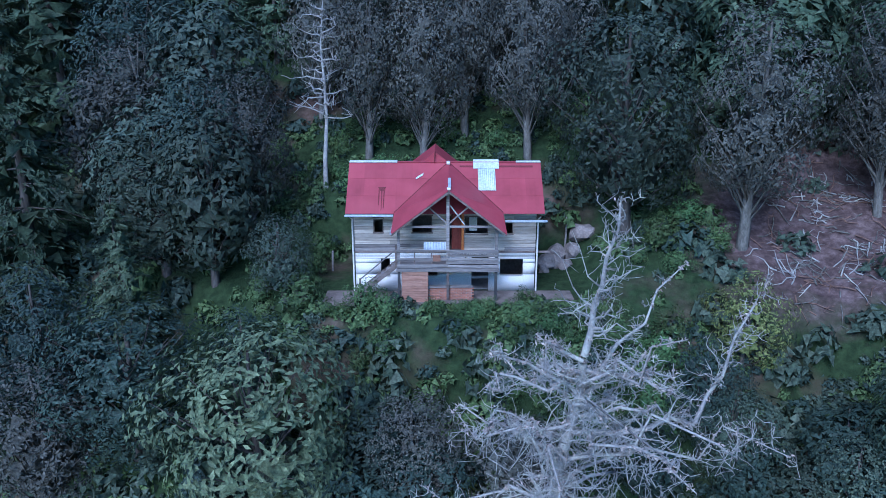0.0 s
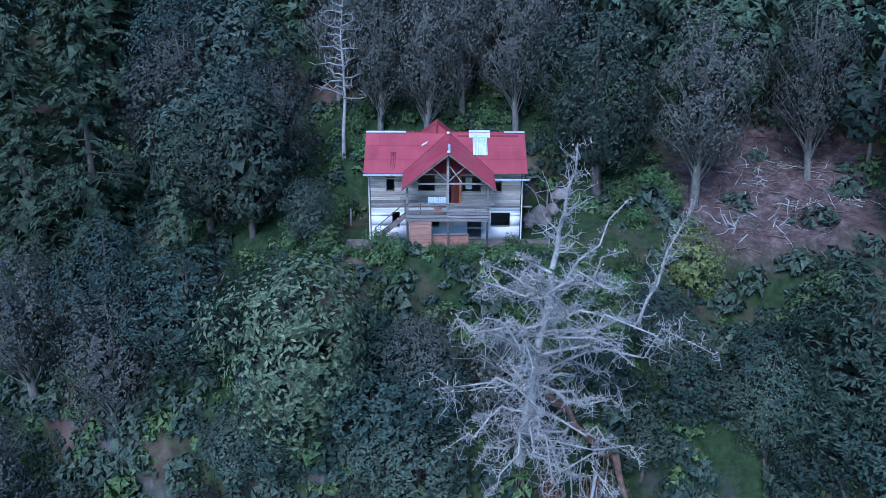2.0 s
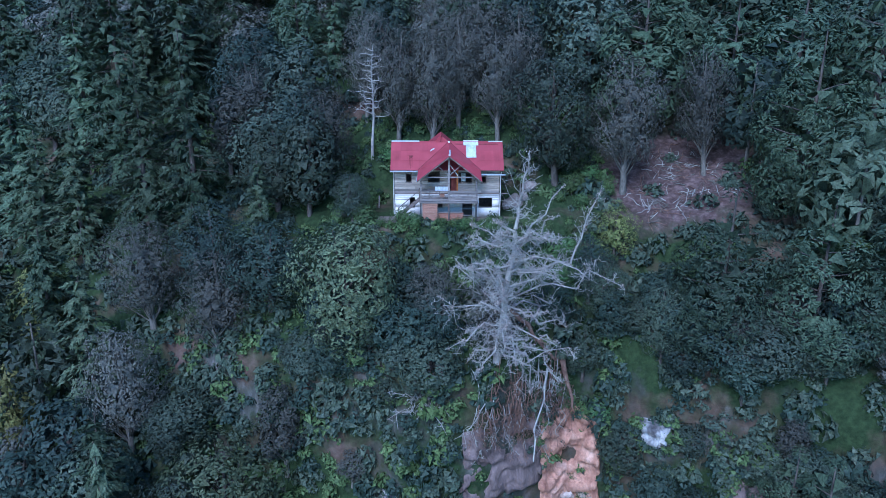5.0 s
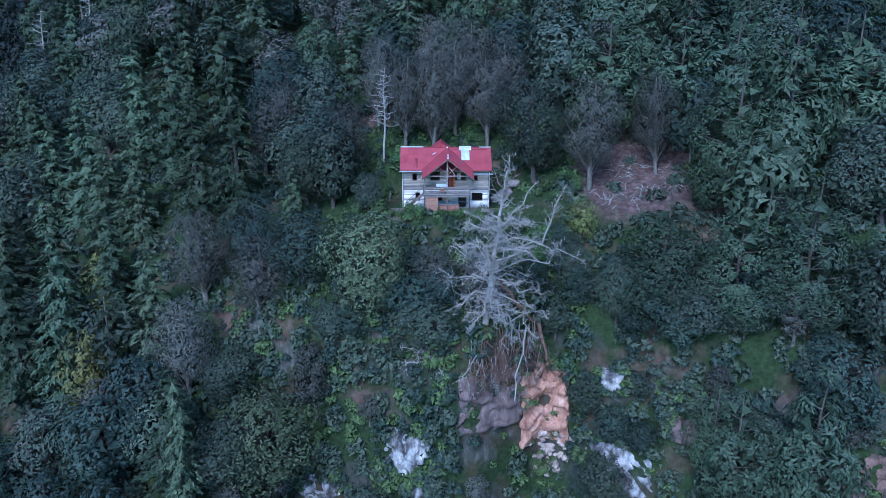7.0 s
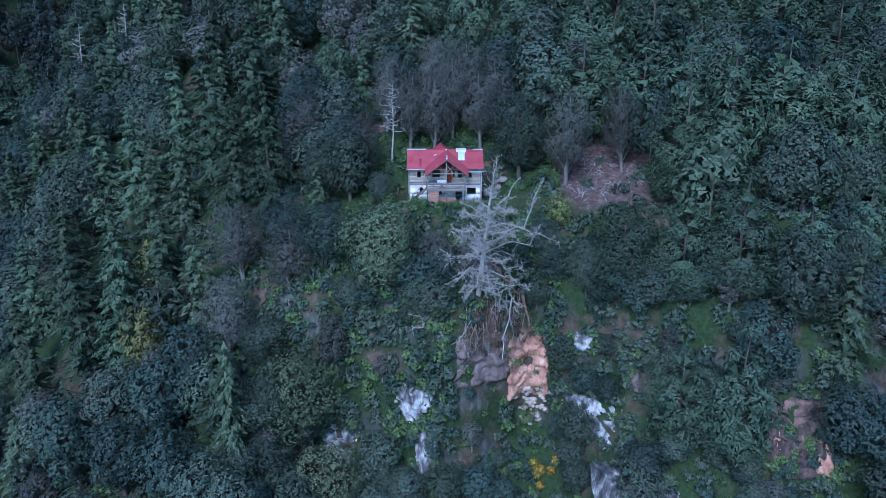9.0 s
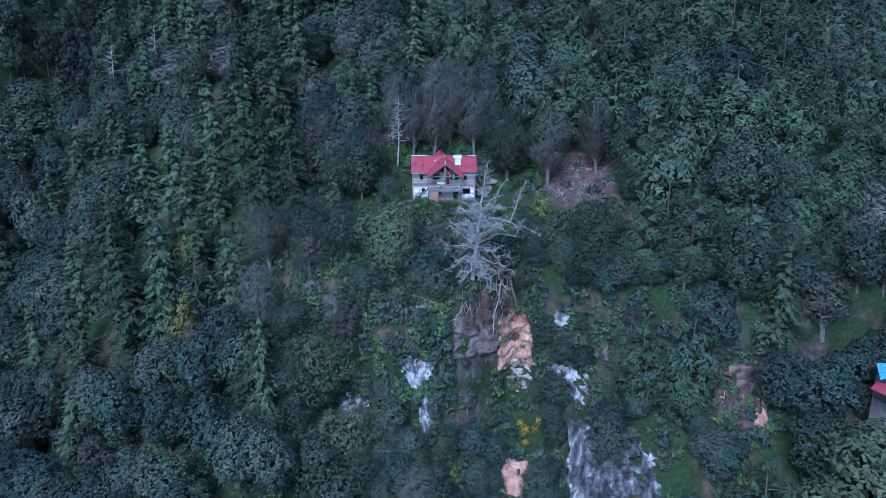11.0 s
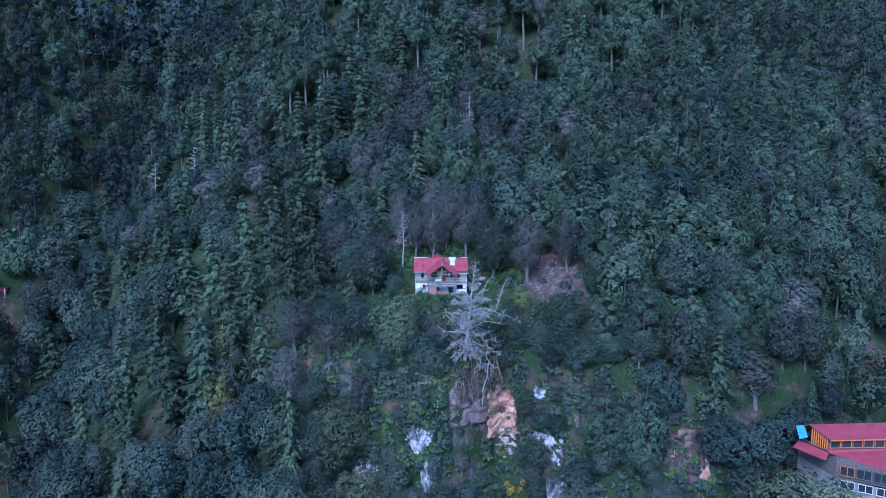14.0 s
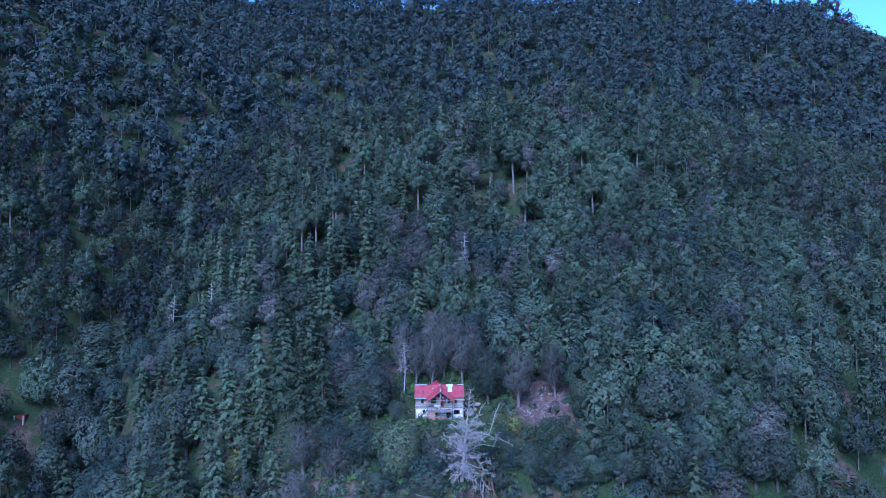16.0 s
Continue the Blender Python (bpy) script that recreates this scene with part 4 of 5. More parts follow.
for i in range(46):
    q = rng.random()
    x, z = 11.2 + rng.normal() * (0.7 + 0.6 * q), -22.6 - 5.0 * q
    stone("rubble_stone", "pale broken stone at the foot of the slide", x, float(face_y(x, z)) - 0.35 + rng.normal() * 0.1, z, rng.uniform(0.2, 0.5), RUBBLE, "slide rubble")
for bx, by, br in ((5.9, 39.2, 0.55), (6.5, 39.8, 0.75), (7.4, 39.7, 0.6), (6.9, 38.9, 0.4), (5.6, 38.3, 0.3), (8.1, 40.2, 0.7)):
    stone("boulder", "pinkish grey boulder heaped beside the house", bx, by, gz(bx, by) + br * 0.4, br, BOULDER, "boulders by the house")

# ---------------------------------------------------------------- brushwood in the brown clearing
for cx, cy, cr in ((21.2, 39.6, 1.9), (20.6, 34.6, 2.2), (19.0, 37.0, 1.7), (23.0, 36.5, 2.0), (18.6, 35.0, 1.6), (22.4, 41.0, 1.5), (24.6, 38.5, 2.0), (19.6, 40.6, 1.6), (25.5, 36.0, 1.6)):
    pile = tagged(new("brushwood_pile"), "heap of pale dry branches on the brown clearing", "branches", "brushwood piles")
    for k in range(26):
        g = Geo()
        a = rng.uniform(0, 6.28)
        x0, y0 = cx + rng.normal() * cr * 0.5, cy + rng.normal() * cr * 0.5
        ln = rng.uniform(0.5, 1.5)
        x1, y1 = x0 + math.cos(a) * ln, y0 + math.sin(a) * ln
        line = bent((x0, y0, gz(x0, y0) + 0.08), (x1, y1, gz(x1, y1) + 0.12), 4, 0.08)
        tube(g, line, [0.042, 0.035, 0.025, 0.012], 4)
        for _ in range(4):
            b = line[int(rng.integers(1, 4))]
            tube(g, [b, b + unit(1)[0] * [0.5, 0.5, 0.15] + [0, 0, 0.05]], [0.012, 0.005], 3)
        part("branch", mesh_np("branch", *g.arrays(), (BARK_PALE, DEADWOOD, DEADRED)[k % 3], smooth=True), pile)

# ---------------------------------------------------------------- agave with dead skirt, yellow flowers
agave = tagged(new("palm_lily"), "small palm-like plant with a skirt of dry leaves", "plant")
g, g2, g3 = Geo(), Geo(), Geo()
tube(g3, [(0, 0, -0.3), (0, 0, 1.3)], [0.14, 0.11], 7)
for i in range(60):
    a, e = rng.uniform(0, 6.28), rng.uniform(-0.1, 1.2)
    d = np.array([math.cos(a) * math.cos(e), math.sin(a) * math.cos(e), math.sin(e)])
    leaves(g, np.array([[0, 0, 1.3]]) + d * 0.45, np.array([[0, 0, 1.0]]) + unit(1) * 0.2, 0.45, 0.06, d[None])
    d2 = np.array([math.cos(a) * 0.5, math.sin(a) * 0.5, -1.0])
    leaves(g2, np.array([[0, 0, 1.2]]) + d2 * 0.5, np.array([[math.cos(a), math.sin(a), 0.3]]), 0.5, 0.07, d2[None])
part("trunk", mesh_np("trunk", *g3.arrays(), BARK), agave)
part("leaves", mesh_np("leaves", *g.arrays(), LEAF_YELLOW), agave)
part("dry_skirt", mesh_np("dry_skirt", *g2.arrays(), RUBBLE), agave, "dry straw-coloured leaves")
agave.matrix_basis = pose(1.0, 27.0, gz(1.0, 27.0))
for i in range(7):
    x, y = 12.4 + rng.normal() * 1.0, 22.4 + rng.normal() * 0.6
    f = tagged(new("flowering_bush"), "low bush covered with yellow blossom on the cliff", "bush", "yellow bushes")
    g = Geo()
    d = unit(120)
    leaves(g, d * rng.uniform(0.3, 0.75, (120, 1)), d, rng.uniform(0.06, 0.12, 120))
    g2 = Geo()
    d = unit(120)
    leaves(g2, d * rng.uniform(0.3, 0.7, (120, 1)), d, rng.uniform(0.06, 0.12, 120))
    part("blossom", mesh_np("blossom", *g.arrays(), BLOSSOM), f)
    part("leaves", mesh_np("leaves", *g2.arrays(), LEAF_BRIGHT), f)
    f.matrix_basis = pose(x, y - 0.5, gz(x, y) + 0.2)

# ---------------------------------------------------------------- far woods, one mass
def far_tree(lod, kind):
    """A distant tree in few faces: a lumpy inner crown with clumps of foliage on its branch ends."""
    g, c = Geo(), Geo()
    count = (18, 8)[lod]
    cs, rs = [], []
    for i in range(count):
        u = 1 - math.sqrt(1 - (i + rng.uniform(0, 1)) / count * 0.98)
        a = i * 2.4 + rng.normal() * 0.3
        if kind == 0:
            edge, z = 3.7 * (1 - u ** 2.1) ** 0.6, 4.0 + 8.0 * u
        elif kind == 1:
            edge, z = 3.0 * (1 - u) ** 0.8, 2.0 + 11.0 * u
        else:
            edge, z = 3.5 * math.sqrt(max(0.06, 1 - (u * 1.3 - 0.35) ** 2)), 3.0 + 8.0 * u
        edge *= rng.uniform(0.6, 0.95)
        cs.append((math.cos(a) * edge, math.sin(a) * edge, z))
        rs.append(rng.uniform(0.95, 1.35) * (1.1 - 0.35 * u) * (1.0, 1.3)[lod])
    q = np.linspace(0.0, 0.96, 5)
    shape = (1 - q ** 2.1) ** 0.6 * 3.7 if kind == 0 else (1 - q) ** 0.8 * 3.0 if kind == 1 else np.sqrt(np.clip(1 - (q * 1.3 - 0.35) ** 2, 0.06, 1)) * 3.5
    heart(c, (4.0, 2.0, 3.0)[kind] + (8.0, 11.0, 8.0)[kind] * q, shape * 0.66, (50, 24)[lod], (0.6, 0.85)[lod])
    puffs(c, cs, rs, (440, 120)[lod], (0.33, 0.58)[lod], 0.42, 0.95, 0.18)
    tube(g, [(0, 0, -0.6), (0, 0, 9)], [0.2, 0.08], 3)
    tv, tf = g.arrays()
    return (tv, np.concatenate([tf[:, :3], tf[:, [0, 2, 3]]])), c.arrays()


def woods(name, label, places, lod, mats):
    bank = [(k, far_tree(lod, k)) for k in (0, 0, 0, 0, 1, 1, 2, 2) for _ in range(2)]
    vs, fs, ms, n = [], [], [], 0
    for x, y, pick, h in places:
        kind, ((tv, tf), (cv, cf)) = bank[pick]
        k, a = h / 13.0, rng.uniform(0, 6.28)
        rot = np.array([[math.cos(a), -math.sin(a), 0], [math.sin(a), math.cos(a), 0], [0, 0, 1]]) * k
        at = np.array([x, y, gz(x, y)])
        tone = kind
        if len(mats) > 4:
            # darker needles in the ravine stand in for the shade on that slope
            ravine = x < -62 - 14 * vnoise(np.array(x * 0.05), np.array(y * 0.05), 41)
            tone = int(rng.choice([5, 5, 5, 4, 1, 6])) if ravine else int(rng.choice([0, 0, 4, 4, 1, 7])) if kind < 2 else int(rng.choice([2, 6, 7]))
        for v, f, mat in ((tv, tf, 3), (cv, cf, tone)):
            vs.append(v @ rot.T + at)
            fs.append(f + n)
            ms.append(np.full(len(f), mat))
            n += len(v)
    ob = new(name, mesh_np(name, np.concatenate(vs), np.concatenate(fs), mats, np.concatenate(ms), smooth=True))
    return tagged(ob, label, "woods", kind="stuff")


places = []
for y in np.arange(-30, 215, 7.0):
    for x in np.arange(-230, 240, 7.0):
        px, py = x + rng.uniform(-2.6, 2.6), y + rng.uniform(-2.6, 2.6)
        inner = -30 < py < 118 and abs(px) < 114 and abs(px) < 58 + 0.6 * py
        if open_ground(px, py) or py < 70 and abs(px) < 26:
            continue
        if inner and not fits(px, py, 2.6) or abs(px) > 90 + 0.75 * max(py, -10):
            continue
        places.append((px, py, int(rng.integers(0, 16)), rng.uniform(11.5, 18)))
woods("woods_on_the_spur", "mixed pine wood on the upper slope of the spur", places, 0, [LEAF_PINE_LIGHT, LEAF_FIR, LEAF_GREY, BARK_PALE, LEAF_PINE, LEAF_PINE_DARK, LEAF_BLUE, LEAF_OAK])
places = []
for y in np.arange(207, 610, 10.6):
    for x in np.arange(-340, 390, 10.4):
        px, py = x + rng.uniform(-4.4, 4.4), y + rng.uniform(-4.4, 4.4)
        if abs(px - 10) > 70 + 0.68 * py:
            continue
        places.append((px, py, int(rng.integers(0, 16)), rng.uniform(17, 27)))
# needle colours here are tinted dark blue to suggest haze over the distance
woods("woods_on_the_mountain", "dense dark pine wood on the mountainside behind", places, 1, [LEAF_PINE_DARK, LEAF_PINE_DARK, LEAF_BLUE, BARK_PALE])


# ---------------------------------------------------------------- undergrowth: uncounted shrubs and ferns over the slope
def undergrowth(name, label, places, mats, n=88):
    vs, fs, ms, count_v = [], [], [], 0
    bank = []
    for i in range(6):
        g = Geo()
        d = unit(n)
        d[:, 2] = np.abs(d[:, 2])
        c = d * rng.uniform(0.55, 1.0, (n, 1)) * [1, 1, 0.8] + rng.normal(size=(n, 3)) * 0.1
        tri_leaves(g, c, d + rng.normal(size=(n, 3)) * 0.4, rng.uniform(0.14, 0.28, n))
        bank.append(g.arrays())
    for x, y, z, r, m in places:
        v, f = bank[int(rng.integers(0, 6))]
        a = rng.uniform(0, 6.28)
        rot = np.array([[math.cos(a), -math.sin(a), 0], [math.sin(a), math.cos(a), 0], [0, 0, rng.uniform(0.8, 1.4)]]) * r
        vs.append(v @ rot.T + [x, y, z])
        fs.append(f + count_v)
        ms.append(np.full(len(f), m))
        count_v += len(v)
    ob = new(name, mesh_np(name, np.concatenate(vs), np.concatenate(fs), mats, np.concatenate(ms), smooth=True))
    return tagged(ob, label, "undergrowth", kind="stuff")


def bare(x, y):
    """Ground with nothing growing: the yard, the brown clearing, the slide, the houses."""
    if -6.0 < x < 6.6 and 33.0 < y < 41:
        return True
    if 6.5 < x < 9.0 and 34 < y < 41:
        return True
    if 15.0 < x < 28 and 32.5 < y < 44:
        return rng.random() < 0.82
    if 50 < x < 78 and -4 < y < 11 or 71 < x < 82 and 13 < y < 18:
        return True
    return False


def on_rock(x, z):
    """The rock faces that show through the green on the cliff."""
    for a, b, w, h in ((-3.9, -23.7, 3.0, 3.0), (-2.5, -29.0, 1.5, 3.5), (-13.2, -30.4, 3.2, 3.0), (17.2, -23.6, 3.2, 2.2), (23.1, -18.3, 1.7, 1.5), (26.4, -32.0, 9.0, 5.2), (10.0, -36.6, 2.5, 2.5), (38.2, -21.2, 4.0, 4.0), (4.6, -18.4, 4.6, 4.2), (10.5, -19.6, 3.6, 4.8), (11.2, -25.0, 1.8, 2.6), (6.5, -13.5, 4.5, 3.0)):
        if ((x - a) / w) ** 2 + ((z - b) / h) ** 2 < 0.9:
            return rng.random() < (0.7 if a == 26.4 else 0.9)
    return False


spots = []
for y in np.arange(-4, 58, 1.7):
    for x in np.arange(-50, 70, 1.7):
        px, py = x + rng.uniform(-0.8, 0.8), y + rng.uniform(-0.8, 0.8)
        if bare(px, py) or abs(px) > 34 + 0.6 * py:
            continue
        s = py - float(contour(np.array(px)))
        if py < -4:
            continue
        z = gz(px, py)
        if z < -9 and on_rock(px, z):
            continue
        d = vnoise(np.array(px * 0.15), np.array(py * 0.15), 31)
        yard_side = abs(px) < 13 and 28 < py < 48
        m = 0 if yard_side and rng.random() < 0.75 else 1 if d > -0.1 else 2 if rng.random() < 0.6 else 0
        spots.append((px, py, z - 0.15, rng.uniform(0.75, 1.45) * (0.62 if yard_side else 1.0), m))
        # the steep faces need shrubs one above the other
        z2 = gz(px, py - 1.7)
        for k in range(1, int((z - z2) / 1.1)):
            if rng.random() < 0.8 and not on_rock(px, z + (z2 - z) * k * 1.1 / (z - z2)):
                q = k / ((z - z2) / 1.1)
                spots.append((px + rng.uniform(-0.7, 0.7), py - 1.7 * q - 0.1, z + (z2 - z) * q, rng.uniform(0.75, 1.4), int(rng.choice([0, 1, 1, 2]))))
for i in range(1700):
    x, y = rng.uniform(-27, 24), rng.choice([rng.uniform(22.0, 33.0), rng.uniform(26.0, 33.0), rng.uniform(41.0, 49.0)])
    if bare(x, y) or abs(x) > 15 and y > 41:
        continue
    if 6 < x and y > 41 and rng.random() < 0.4 or x > 16 and y > 31.5:
        continue
    spots.append((x, y, gz(x, y) - 0.1, rng.uniform(0.3, 0.75), int(rng.choice([0, 0, 1, 2]))))
for a, b, w, h in ROCKS:
    for k in range(int((7 + 3 * (w + h)) * (0.2 if 2 < a < 13 and b > -30 else 1))):
        t = rng.uniform(0, 6.28)
        x, z = a + math.cos(t) * w * rng.uniform(0.42, 0.62), b + math.sin(t) * h * rng.uniform(0.42, 0.62)
        spots.append((x, float(face_y(x, z)) - 0.4, z, rng.uniform(0.4, 0.95), int(rng.integers(0, 3))))
undergrowth("undergrowth", "dense green undergrowth of shrubs and saplings over the slope", spots, [LEAF_BRIGHT, LEAF_OAK, LEAF_BLUE])

# ---------------------------------------------------------------- the abandoned house
PLASTER = surface("white_plaster", [(0.2, (0.62, 0.58, 0.55)), (0.45, (0.78, 0.77, 0.76)), (0.8, (0.84, 0.84, 0.84))], 0.8, 0.9, 0.2, None, 20, 0.15, 0.01)
PLANK = surface("weathered_boards", [(0.25, (0.2, 0.17, 0.15)), (0.45, (0.4, 0.36, 0.32)), (0.75, (0.6, 0.56, 0.51))], 1.6, 0.9, 0.15, (0.35, 3, 7), 9, 0.5, 0.01, per_piece=0.3)
OLDWOOD = surface("dark_weathered_wood", [(0.3, (0.1, 0.08, 0.075)), (0.7, (0.26, 0.22, 0.21))], 2.0, 0.9, 0.15, (1, 3, 3), 14, 0.5, 0.01, per_piece=0.25)
GREYWOOD = surface("grey_rail_wood", [(0.3, (0.14, 0.13, 0.13)), (0.7, (0.34, 0.32, 0.32))], 2.0, 0.9, 0.15, (0.4, 3, 6), 10, 0.5, 0.01, per_piece=0.3)
REDWOOD = surface("reddish_boards", [(0.3, (0.2, 0.1, 0.075)), (0.7, (0.42, 0.25, 0.19))], 1.8, 0.85, 0.2, (0.5, 3, 5), 10, 0.5, 0.01, per_piece=0.2)
DOORRED = surface("red_brown_door", [(0.3, (0.13, 0.03, 0.025)), (0.7, (0.24, 0.06, 0.045))], 2.0, 0.6, 0.3, (3, 3, 0.5), 14, 0.3, 0.01)
ORANGE = surface("orange_varnished_wood", [(0.3, (0.5, 0.16, 0.05)), (0.7, (0.68, 0.26, 0.09))], 3.0, 0.6, 0.3, None, 14, 0.3, 0.01)
BRICK = surface("red_brick", [(0.3, (0.25, 0.1, 0.07)), (0.7, (0.45, 0.22, 0.16))], 3.0, 0.9, 0.15, None, 24, 0.5, 0.01, per_piece=0.25)
CONCRETE = surface("grey_concrete", [(0.3, (0.25, 0.24, 0.23)), (0.7, (0.42, 0.41, 0.4))], 1.5, 0.9, 0.2, None, 20, 0.4, 0.01)
ZINC = surface("pale_zinc_sheet", [(0.3, (0.5, 0.58, 0.62)), (0.6, (0.68, 0.76, 0.79)), (0.85, (0.78, 0.84, 0.86))], 1.2, 0.55, 0.4, None, 12, 0.2, 0.01, metal=0.15)
GUTTER = surface("blue_grey_gutter", [(0.3, (0.3, 0.36, 0.44)), (0.7, (0.5, 0.57, 0.66))], 2.0, 0.5, 0.4, None, 12, 0.2, 0.005)
WHITEPIPE = surface("white_plastic_pipe", [(0.3, (0.65, 0.65, 0.65)), (0.7, (0.8, 0.8, 0.8))], 2.0, 0.5, 0.4, None, 12, 0.1, 0.005)
DARKIRON = surface("dark_iron", [(0.3, (0.03, 0.03, 0.035)), (0.7, (0.08, 0.08, 0.085))], 3.0, 0.6, 0.4, None, 20, 0.2, 0.005)
# room walls coloured dark in place of the shade indoors
INSIDE = surface("shade_toned_room_wall", [(0.3, (0.1, 0.09, 0.085)), (0.7, (0.17, 0.155, 0.145))], 1.0, 0.95, 0.1, None, 8, 0.2, 0.01)


def roof_material(name, base, dark, pale):
    m, nt, b = nodes_of(name, 0.55, 0.35)
    c = ramp_of(nt, noise_of(nt, 0.7, 6, 0.6), [(0.25, dark), (0.5, base), (0.8, pale)])
    drip = ramp_of(nt, noise_of(nt, 1.0, 5, 0.7, stretch=(4.5, 0.35, 0.35)), [(0.0, (0.55, 0.5, 0.5)), (0.3, (0.92, 0.92, 0.92)), (0.5, (1, 1, 1))])
    c = mixed(nt, 1.0, c, drip, "MULTIPLY")
    info = nt.nodes.new("ShaderNodeObjectInfo")
    c = mixed(nt, 1.0, c, ramp_of(nt, info.outputs["Random"], [(0, (0.9, 0.9, 0.9)), (1, (1.08, 1.08, 1.08))]), "MULTIPLY")
    nt.links.new(c, b.inputs["Base Color"])
    bump_of(nt, b, noise_of(nt, 1.6, 3), 0.25, 0.04)
    return m


REDROOF = roof_material("red_roof_paint", (0.33, 0.055, 0.078), (0.25, 0.04, 0.056), (0.38, 0.075, 0.098))
STAIN = surface("dark_roof_stain", [(0.3, (0.12, 0.03, 0.035)), (0.7, (0.2, 0.045, 0.055))], 5.0, 0.8, 0.2, (6, 1, 1), 20, 0.2, 0.01)


def box_mesh(name, x0, x1, y0, y1, z0, z1, mat, bevel=0.0, jitter=0.0):
    """A box with its edges taken off."""
    bm = bmesh.new()
    bmesh.ops.create_cube(bm, size=1)
    for v in bm.verts:
        v.co = Vector(((x0 + x1) / 2 + v.co.x * (x1 - x0), (y0 + y1) / 2 + v.co.y * (y1 - y0), (z0 + z1) / 2 + v.co.z * (z1 - z0)))
        v.co += Vector([rng.uniform(-jitter, jitter) for _ in range(3)])
    if bevel:
        bmesh.ops.bevel(bm, geom=bm.edges[:], offset=bevel, segments=1, affect="EDGES")
    me = bpy.data.meshes.new(name)
    bm.to_mesh(me)
    bm.free()
    me.materials.append(mat)
    return me


def stick_mesh(name, p, q, w, d, mat):
    """A squared timber from p to q."""
    p, q = Vector(p), Vector(q)
    ln = (q - p).length
    me = box_mesh(name, -w / 2, w / 2, -d / 2, d / 2, 0, ln, mat, min(w, d) * 0.08)
    me.transform(Matrix.Translation(p) @ (q - p).to_track_quat("Z", "Y").to_matrix().to_4x4())
    return me


def sheet_mesh(name, corners, thick, mat, ribs=0):
    """A sheet through its corners with thickness; ribs makes it corrugated across its first edge."""
    c = [Vector(p) for p in corners]
    n = (c[1] - c[0]).cross(c[-1] - c[0]).normalized()
    if n.z < 0:
        n = -n
    bm = bmesh.new()
    if ribs and len(c) == 4:
        k = ribs * 4
        rows = []
        for j in range(2):
            a, b = (c[0], c[1]) if j == 0 else (c[3], c[2])
            rows.append([bm.verts.new(a.lerp(b, i / k) + n * (math.sin(i * math.pi / 2) * 0.018)) for i in range(k + 1)])
        for i in range(k):
            bm.faces.new((rows[0][i], rows[0][i + 1], rows[1][i + 1], rows[1][i]))
    else:
        bm.faces.new([bm.verts.new(p) for p in c])
    out = bmesh.ops.extrude_face_region(bm, geom=bm.faces[:])
    for v in out["geom"]:
        if isinstance(v, bmesh.types.BMVert):
            v.co -= n * thick
    bmesh.ops.recalc_face_normals(bm, faces=bm.faces[:])
    me = bpy.data.meshes.new(name)
    bm.to_mesh(me)
    bm.free()
    me.materials.append(mat)
    return me


WX0, WX1, WY, WB, MID, EAVE = -4.5, 4.72, 35.25, 39.2, 2.1, 4.32
house = tagged(new("house"), "abandoned two-storey house with white plaster, grey boards and red roof", "house")


def cuts(lo, hi, holes):
    """What remains of lo..hi once the holes are taken out."""
    out, p = [], lo
    for a, b in sorted(holes):
        if a > p:
            out.append((p, a))
        p = max(p, b)
    if p < hi:
        out.append((p, hi))
    return out


# lower storey: plaster wall, 0.2 thick, with openings through it
LOW = [(-3.2, -2.72, 0.85, 1.75), (-1.05, -0.29, 0.85, 1.5), (1.47, 2.35, 0.0, 1.85), (2.93, 4.12, 0.9, 1.72)]
low = part("lower_wall", box_mesh("lower_wall", WX0, WX0 + 0.2, WY + 0.2, WB, 0, MID, PLASTER), house)
part("lower_wall", box_mesh("lower_wall", WX1 - 0.2, WX1, WY + 0.2, WB, 0, MID, PLASTER), house)
part("lower_wall", box_mesh("lower_wall", WX0, WX1, WB, WB + 0.2, 0, MID, PLASTER), house)
edges = sorted({0.0, MID, *[h[2] for h in LOW], *[h[3] for h in LOW]})
g = Geo()
for za, zb in zip(edges, edges[1:]):
    for a, b in cuts(WX0, WX1, [(h[0], h[1]) for h in LOW if h[2] < (za + zb) / 2 < h[3]]):
        v = [(x, y, z) for x in (a, b) for y in (WY, WY + 0.2) for z in (za, zb)]
        g.add(v, [(0, 1, 3, 2), (4, 6, 7, 5), (0, 4, 5, 1), (2, 3, 7, 6), (0, 2, 6, 4), (1, 5, 7, 3)])
part("lower_wall", mesh_np("lower_wall", *g.arrays(), PLASTER), house, "white plastered front wall, stained at its foot")
part("floor_slab", box_mesh("floor_slab", WX0 + 0.2, WX1 - 0.2, WY + 0.2, WB, 0.0, 0.08, CONCRETE), house)
part("upper_floor", box_mesh("upper_floor", WX0 + 0.02, WX1 - 0.02, WY + 0.03, WB, MID - 0.02, MID + 0.12, OLDWOOD), house)
part("sill_beam", box_mesh("sill_beam", WX0 - 0.04, WX1 + 0.75, WY - 0.05, WY + 0.05, MID - 0.03, MID + 0.07, OLDWOOD, 0.01, 0.01), house)
for a, b, c, d in LOW:
    if c > 0.5:
        w = part("window", box_mesh("window", a, b, WY - 0.03, WY + 0.2, c - 0.06, c, CONCRETE, 0.008), house)
        part("frame", box_mesh("frame", a, a + 0.04, WY + 0.1, WY + 0.16, c, d, DARKIRON), w)
        part("frame", box_mesh("frame", b - 0.04, b, WY + 0.1, WY + 0.16, c, d, DARKIRON), w)
for i in range(7):
    part("gate_bar", box_mesh("gate_bar", 1.52 + i * 0.125, 1.54 + i * 0.125, WY + 0.06, WY + 0.09, 0.75, 1.8, DARKIRON), house)
